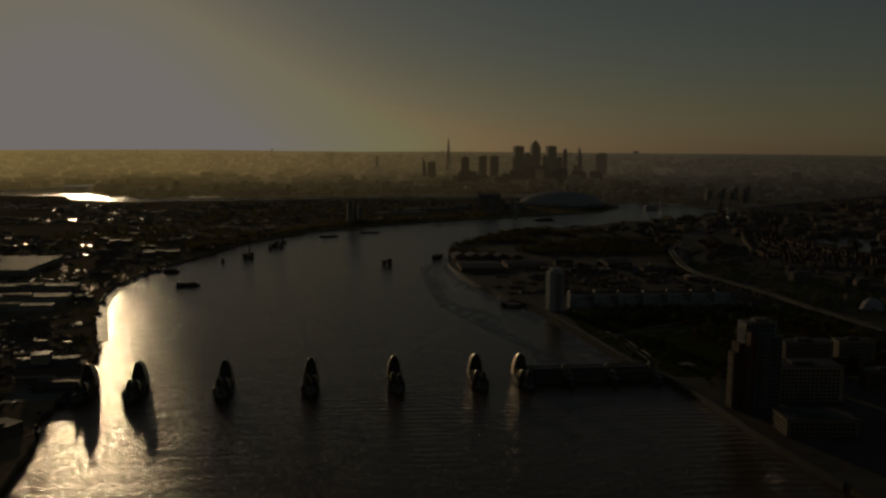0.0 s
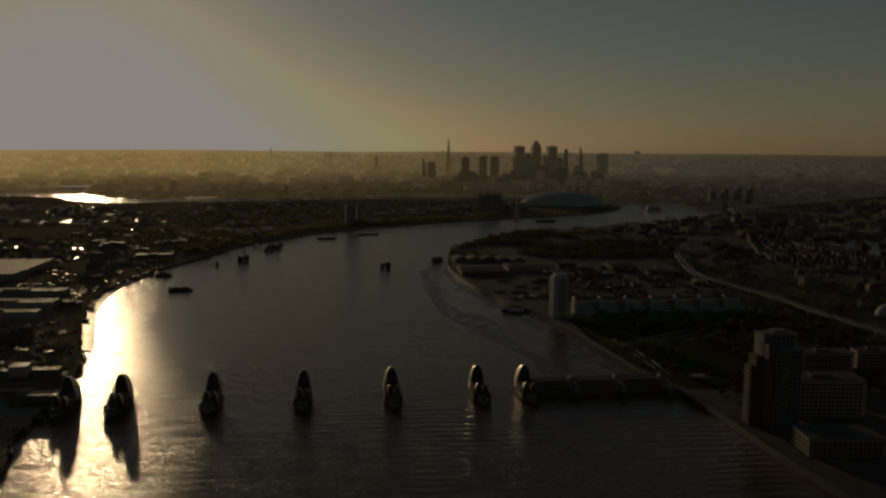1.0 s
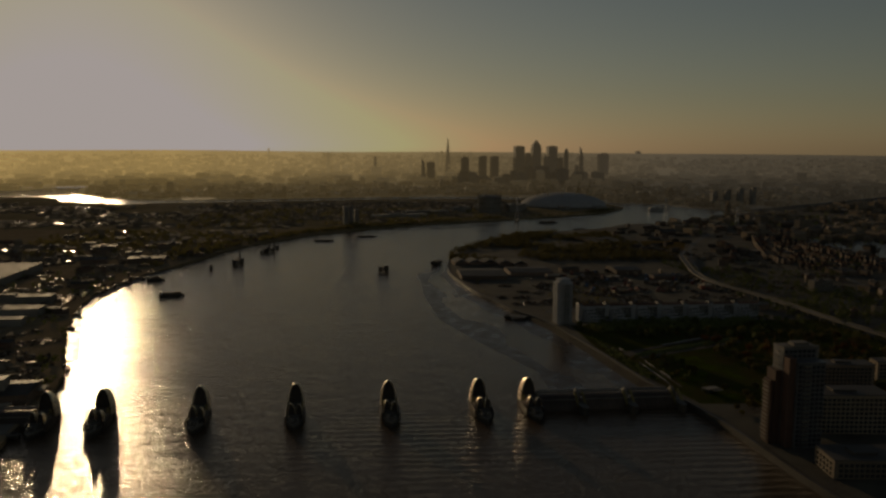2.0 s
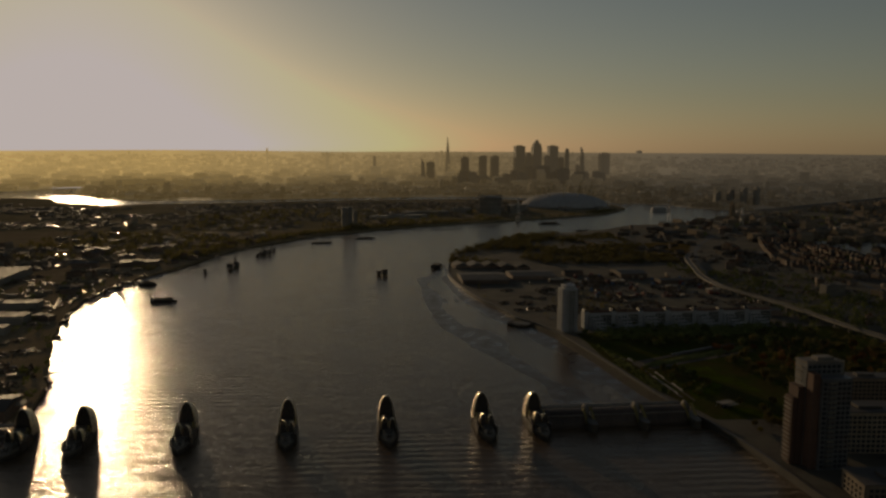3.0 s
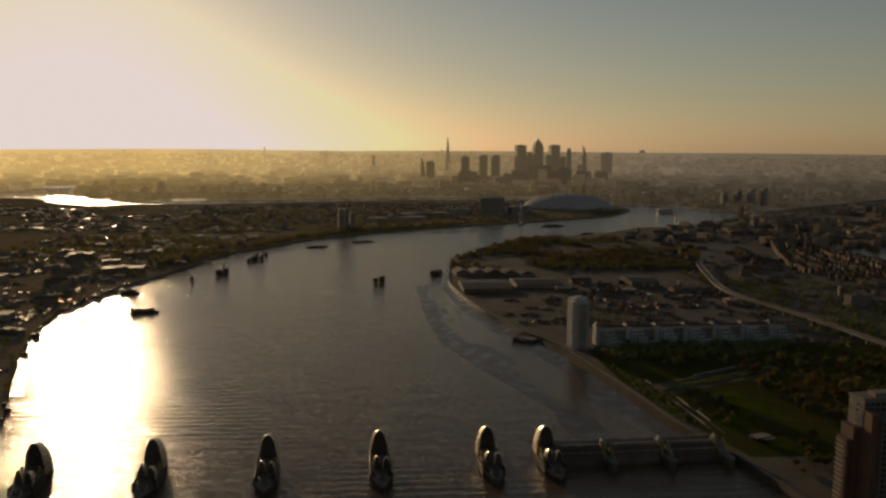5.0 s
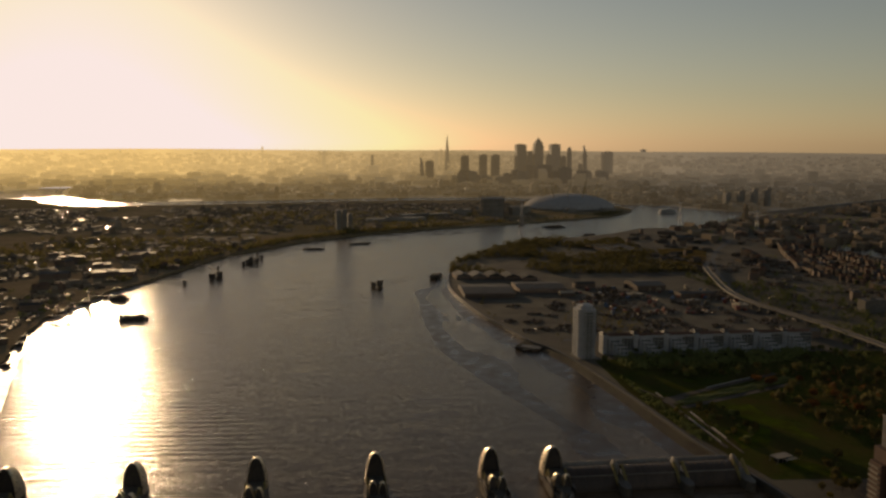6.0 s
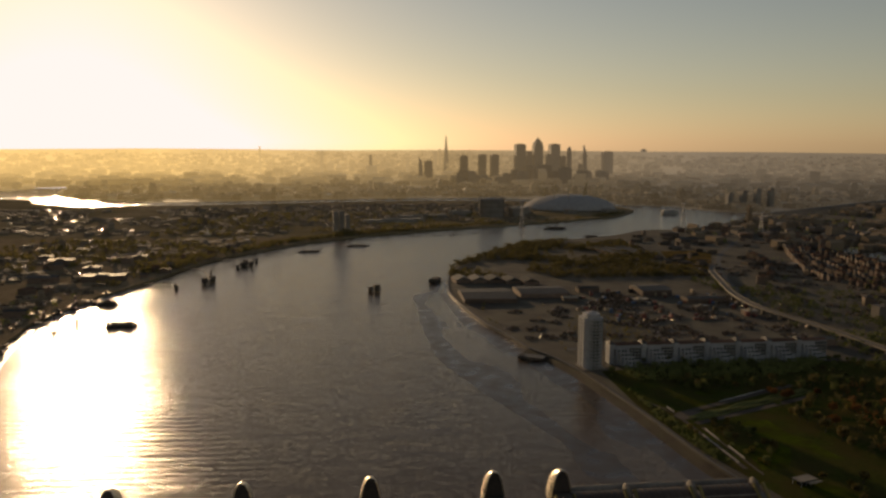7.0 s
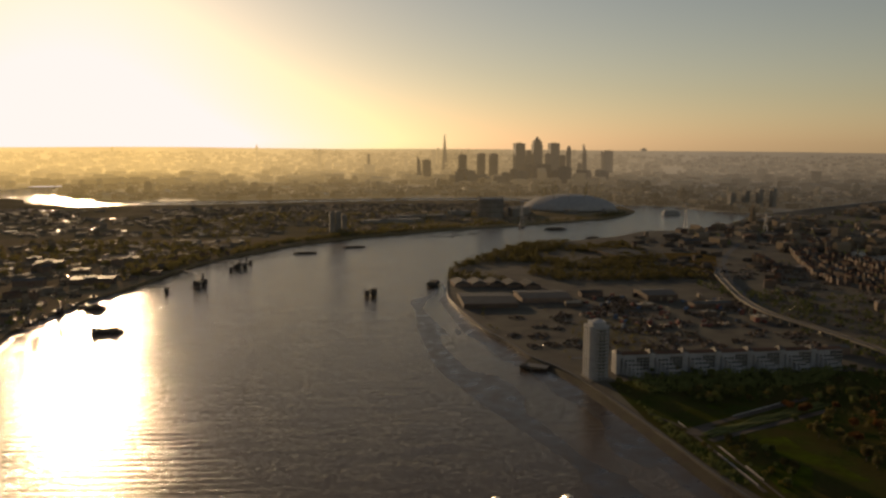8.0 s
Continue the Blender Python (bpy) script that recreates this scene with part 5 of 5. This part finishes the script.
# ---- the far peninsula ----
tent = thing("tent_dome", "vast white fabric dome held by leaning yellow masts", "dome", pose(600, 2150, LEVEL))
dome = []
for k in range(11):
    a = radians(90 * k / 10)
    dome.append([(143 * math.cos(a) * math.cos(2 * math.pi * i / 72) * (1 - 0.012 * (i % 6 == 0)), 143 * math.cos(a) * math.sin(2 * math.pi * i / 72) * (1 - 0.012 * (i % 6 == 0)), 4 + 42 * math.sin(a) ** 1.15) for i in range(72)])
smooth(part("canopy", Build().rings(dome, caps=False), M_FABRIC, tent))
part("ring_wall", Build().tube(0, 0, [(-0.5, 140), (4.4, 142)], 72), M_TOWER, tent)
for i in range(12):
    a = 2 * math.pi * (i + 0.5) / 12
    c, s = math.cos(a), math.sin(a)
    part("mast", Build().beam((c * 84, s * 84, 22), (c * 104, s * 104, 84), 1.3), M_YELLOW, tent)
holder = thing("gas_holder", "dark cylindrical gas holder inside a lattice guide frame", "gas holder", pose(316, 1880, LEVEL))
part("bell", Build().tube(0, 0, [(-0.5, 34), (49, 34), (51.5, 20), (52.5, 1)], 40), M_MIDTOWER, holder, "dark riveted bell")
for i in range(22):
    a = 2 * math.pi * i / 22
    part("column", Build().tube(36.5 * math.cos(a), 36.5 * math.sin(a), [(-0.5, 0.9), (54, 0.7)], 6), M_MIDTOWER, holder)
for z in (14, 28, 42, 53.5):
    ring = [[((37 + dr) * math.cos(2 * math.pi * i / 44), (37 + dr) * math.sin(2 * math.pi * i / 44), z + dz) for dr, dz in ((-0.6, -0.4), (0.6, -0.4), (0.6, 0.4), (-0.6, 0.4))] for i in range(45)]
    part("girder_ring", Build().rings(ring), M_DARKSTEEL, holder)


def pylon(x, y, h, z):
    ob = thing("cable_pylon", "slender white twisted steel cable-car pylon", "pylon", pose(x, y, z), "cable-car pylons")
    for k in range(4):
        b = Build()
        rows = []
        for j in range(13):
            f = j / 12
            r = 5.5 * (1 - f) ** 1.5 + 1.3 + 1.2 * max(0, f - 0.8) * 5
            a = k * math.pi / 2 + f * 2.2
            rows.append([(r * math.cos(a) + dx, r * math.sin(a) + dy, h * f) for dx, dy in ((-0.5, -0.5), (0.5, -0.5), (0.5, 0.5), (-0.5, 0.5))])
        part("strand", b.rings(rows), M_SHIP, ob)
    part("head", Build().box(-5, 5, -1.2, 1.2, h - 1, h + 1), M_WHITE, ob)
    part("footing", Build().tube(0, 0, [(-4, 8), (1.5, 8)], 16), M_CONC, ob)


pylon(356, 1600, 64, 1)
pylon(745, 1540, 60, LEVEL)
pylon(897, 1439, 46, LEVEL)
for x, y, w, h in ((-98, 1470, 12, 46), (-84, 1466, 11, 48), (-72, 1482, 10, 38)):
    block("tower_block", "slim grey residential tower block", "tower block", x, y, w, 14, h, 10, M_MIDTOWER, M_MIDTOWER, "peninsula towers")
for x, y, w, h in ((410, 1960, 60, 20), (330, 1990, 90, 16), (395, 1890, 50, 22), (230, 1900, 60, 14), (120, 1820, 140, 9), (40, 1700, 160, 8), (560, 1960, 30, 12), (690, 2010, 40, 9)):
    block("office_block", "low dark office block on the peninsula", "office block", x, y, w, 26, h, 20, M_MIDTOWER, M_MIDTOWER, "peninsula offices")
for k in range(7):
    block("tower_block", "grey residential tower block in a cluster", "tower block", 1130 + k * 27, 2180 + (k * 53) % 90, 15, 17, 42 + (k * 29) % 26, 12, M_MIDTOWER, M_MIDTOWER, "eastern towers")
for x, y, w, h, m in ((1060, 1560, 30, 14, M_BUFF), (1010, 1320, 34, 26, M_BUFF), (974, 1463, 26, 22, M_BUFF), (889, 1398, 26, 6, M_PALEROOF), (987, 1290, 44, 7, M_BUFF)):
    block("apartment_block", "buff brick apartment block near the docks", "apartment block", x, y, w, 18, h, 15, m, M_SLATE, "dockside flats")


# ---- distant city ----
def tower(x, y, w, d, z0, z1, words, top="flat", rz=8, mat=None):
    ob = thing("office_tower", words, "skyscraper", pose(x, y, z0, 0, 0, rz), "city towers")
    h = z1 - z0
    mat = mat or M_FARTOWER
    b = Build()
    if top == "pyramid":
        e = h - 30
        part("wall", b.box(-w / 2, w / 2, -d / 2, d / 2, -3, e - 12).box(-w * 0.43, w * 0.43, -d * 0.43, d * 0.43, e - 12, e), mat, ob)
        part("roof", Build().rings([[(-w * 0.43, -d * 0.43, e), (w * 0.43, -d * 0.43, e), (w * 0.43, d * 0.43, e), (-w * 0.43, d * 0.43, e)], [(-0.6, -0.6, h), (0.6, -0.6, h), (0.6, 0.6, h), (-0.6, 0.6, h)]]), mat, ob, "steel pyramid roof")
    elif top == "spire":
        part("wall", b.rings([[(-w / 2, -d / 2, -3), (w / 2, -d / 2, -3), (w / 2, d / 2, -3), (-w / 2, d / 2, -3)], [(-w * 0.05, -d * 0.05, h), (w * 0.05, -d * 0.05, h), (w * 0.05, d * 0.05, h), (-w * 0.05, d * 0.05, h)]]), mat, ob)
        part("spire", Build().box(-0.5, 0.5, -0.5, 0.5, h, h + 8), mat, ob)
    elif top == "round":
        part("wall", b.tube(0, 0, [(-3, w / 2), (h * 0.85, w / 2), (h * 0.95, w * 0.38), (h, w * 0.1)], 16), mat, ob)
    elif top == "wedge":
        part("wall", b.rings([[(-w / 2, -d / 2, -3), (w / 2, -d / 2, -3), (w / 2, d / 2, -3), (-w / 2, d / 2, -3)], [(-w / 2, -d / 2, h), (w * 0.1, -d / 2, h * 0.8), (w * 0.1, d / 2, h * 0.8), (-w / 2, d / 2, h)]]), mat, ob)
    else:
        part("wall", b.box(-w / 2, w / 2, -d / 2, d / 2, -3, h - 6).box(-w * 0.49, w * 0.49, -d * 0.49, d * 0.49, h - 6, h), mat, ob)
        part("plant_room", Build().box(-w * 0.25, w * 0.25, -d * 0.25, d * 0.25, h, h + 3), mat, ob)
    return ob


for x, w, z1, top, words in ((740, 60, 203, "flat", "tall square office tower of the financial district"), (836, 56, 239, "pyramid", "tallest square office tower with a pyramid roof"),
                             (925, 58, 204, "flat", "tall square office tower of the financial district"), (975, 30, 141, "flat", "mid-height grey office tower"), (1000, 30, 192, "round", "slim rounded office tower far behind"),
                             (541, 44, 148, "flat", "residential tower of a matched pair"), (604, 46, 148, "flat", "residential tower of a matched pair"), (440, 44, 141, "flat", "stepped grey residential tower"),
                             (216, 28, 132, "wedge", "slant-topped grey residential tower"), (255, 46, 112, "flat", "broad grey residential block"), (1067, 22, 98, "flat", "slim tower with a sunlit edge"),
                             (1090, 26, 200, "wedge", "slim slant-topped grey tower"), (1215, 58, 166, "flat", "broad distant grey tower"), (1412, 30, 178, "flat", "distant grey square tower"), (790, 34, 165, "flat", "narrow grey office tower"), (890, 26, 150, "flat", "narrow grey office tower")):
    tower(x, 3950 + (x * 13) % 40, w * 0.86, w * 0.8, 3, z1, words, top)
rnd = random.Random(33)
for k in range(46):
    x = rnd.uniform(380, 1180)
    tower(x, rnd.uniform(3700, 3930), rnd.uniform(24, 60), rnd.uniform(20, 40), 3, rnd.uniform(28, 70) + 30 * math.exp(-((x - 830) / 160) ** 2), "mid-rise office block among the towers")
tower(361, 4150, 40, 40, 3, 245, "very tall tapering glass spire on the horizon", "spire")
for x, y, w, z1, words in ((-50, 4120, 13, 141, "tall slim brick chimney stack"), (-637, 4090, 9, 182, "slim distant tower on the horizon"), (-312, 4110, 18, 162, "distant grey tower block on the skyline"),                            (300, 4140, 22, 165, "distant grey tower block on the skyline"), (326, 4140, 12, 172, "distant grey tower block on the skyline"), (490, 4140, 14, 168, "distant slim grey tower"), (150, 4130, 18, 120, "distant grey tower block on the skyline"),
                           (1480, 3990, 20, 165, "distant grey tower block on the skyline"), (2100, 3750, 14, 128, "distant pale slim tower"), (2260, 3650, 22, 100, "distant grey tower block on the skyline")):
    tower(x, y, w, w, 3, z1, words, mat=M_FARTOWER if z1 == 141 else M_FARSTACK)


# mid-distance masonry is toned paler to stand in for haze
M_MIDMIX = island("mid_masonry_haze_tone", (0.17, 0.128, 0.084), (0.3, 0.232, 0.16), 0.94, 0.2)
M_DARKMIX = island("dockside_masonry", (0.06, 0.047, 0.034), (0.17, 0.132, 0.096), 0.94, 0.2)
# far buildings carry the same haze painted as emission
M_FARMIX = hazed(island("far_masonry_haze_glow", (0.04, 0.035, 0.028), (0.24, 0.21, 0.16), 0.97, 0.4), 0.86)
# south bank masonry lightened too, so shaded walls look veiled by haze
M_MIX = island("city_masonry_haze_tone", (0.17, 0.128, 0.084), (0.3, 0.232, 0.16), 0.94, 0.2)


def city(name, n, bearing, reach, poly, seed, label, big=(10, 45), tall=(5, 16), mat=None):
    rnd = random.Random(seed)
    b = Build()
    done = 0
    for _ in range(n * 6):
        a = rnd.uniform(*bearing)
        r = math.sqrt(rnd.uniform(reach[0] ** 2, reach[1] ** 2)) if reach[1] < 5000 else reach[0] * (reach[1] / reach[0]) ** rnd.random()
        q, f = far_point(a, r, 3.5)
        if poly and not all(inside(q.x + dx, q.y + dy, poly) for dx, dy in ((-40, 0), (40, 0), (0, -40), (0, 150 if q.y > 1850 else 40))):
            continue
        if poly and noise.noise((q.x * 0.0035, q.y * 0.0035, seed)) < -0.25:
            continue
        if poly is PENINSULA and ((q.x - 588) ** 2 + (q.y - 2150) ** 2 < 185 ** 2 or (q.x - 316) ** 2 + (q.y - 1880) ** 2 < 75 ** 2):
            continue
        if poly is not None and r < 2600 and any((q.x - cx) ** 2 + (q.y - cy) ** 2 < (s + 20) ** 2 for cx, cy, s in taken):
            continue
        w, d, h = rnd.uniform(*big) * f, rnd.uniform(*big) * 0.6 * f, rnd.uniform(*tall) * f
        if rnd.random() < 0.03:
            h *= 2.6
            w *= 0.6
        t = radians(rnd.choice((10, 35, 60, 100)) + rnd.uniform(-5, 5))
        c, s = math.cos(t), math.sin(t)
        ring = [(q.x + c * u * w / 2 - s * v * d / 2, q.y + s * u * w / 2 + c * v * d / 2) for u, v in ((-1, -1), (1, -1), (1, 1), (-1, 1))]
        z0, z1 = q.z - 4, q.z + h
        if rnd.random() < 0.5:
            b.prism(ring, z0, z1)
        else:
            m0 = ((ring[0][0] + ring[3][0]) / 2, (ring[0][1] + ring[3][1]) / 2)
            m1 = ((ring[1][0] + ring[2][0]) / 2, (ring[1][1] + ring[2][1]) / 2)
            b.add([(*p, z0) for p in ring] + [(*p, z1) for p in ring] + [(*m0, z1 + h * 0.35), (*m1, z1 + h * 0.35)],
                  [(0, 1, 5, 4), (1, 2, 6, 5), (2, 3, 7, 6), (3, 0, 4, 7), (4, 5, 9, 8), (6, 7, 8, 9), (4, 8, 7), (5, 6, 9)])
        done += 1
        if done == n:
            break
    return solid(name, b, mat or M_MIX, label, "buildings", "stuff")


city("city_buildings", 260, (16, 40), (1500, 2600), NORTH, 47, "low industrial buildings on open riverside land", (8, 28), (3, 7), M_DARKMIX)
city("city_buildings", 900, (-42, -14), (450, 1750), SOUTH, 48, "small brick and metal works buildings", (3, 14), (1.5, 4))
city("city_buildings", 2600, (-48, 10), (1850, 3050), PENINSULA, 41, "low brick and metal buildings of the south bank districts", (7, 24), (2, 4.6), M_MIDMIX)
city("city_buildings", 900, (-48, -8), (1100, 2000), SOUTH, 51, "low brick and metal buildings of the south bank districts", (7, 26), (2, 5))
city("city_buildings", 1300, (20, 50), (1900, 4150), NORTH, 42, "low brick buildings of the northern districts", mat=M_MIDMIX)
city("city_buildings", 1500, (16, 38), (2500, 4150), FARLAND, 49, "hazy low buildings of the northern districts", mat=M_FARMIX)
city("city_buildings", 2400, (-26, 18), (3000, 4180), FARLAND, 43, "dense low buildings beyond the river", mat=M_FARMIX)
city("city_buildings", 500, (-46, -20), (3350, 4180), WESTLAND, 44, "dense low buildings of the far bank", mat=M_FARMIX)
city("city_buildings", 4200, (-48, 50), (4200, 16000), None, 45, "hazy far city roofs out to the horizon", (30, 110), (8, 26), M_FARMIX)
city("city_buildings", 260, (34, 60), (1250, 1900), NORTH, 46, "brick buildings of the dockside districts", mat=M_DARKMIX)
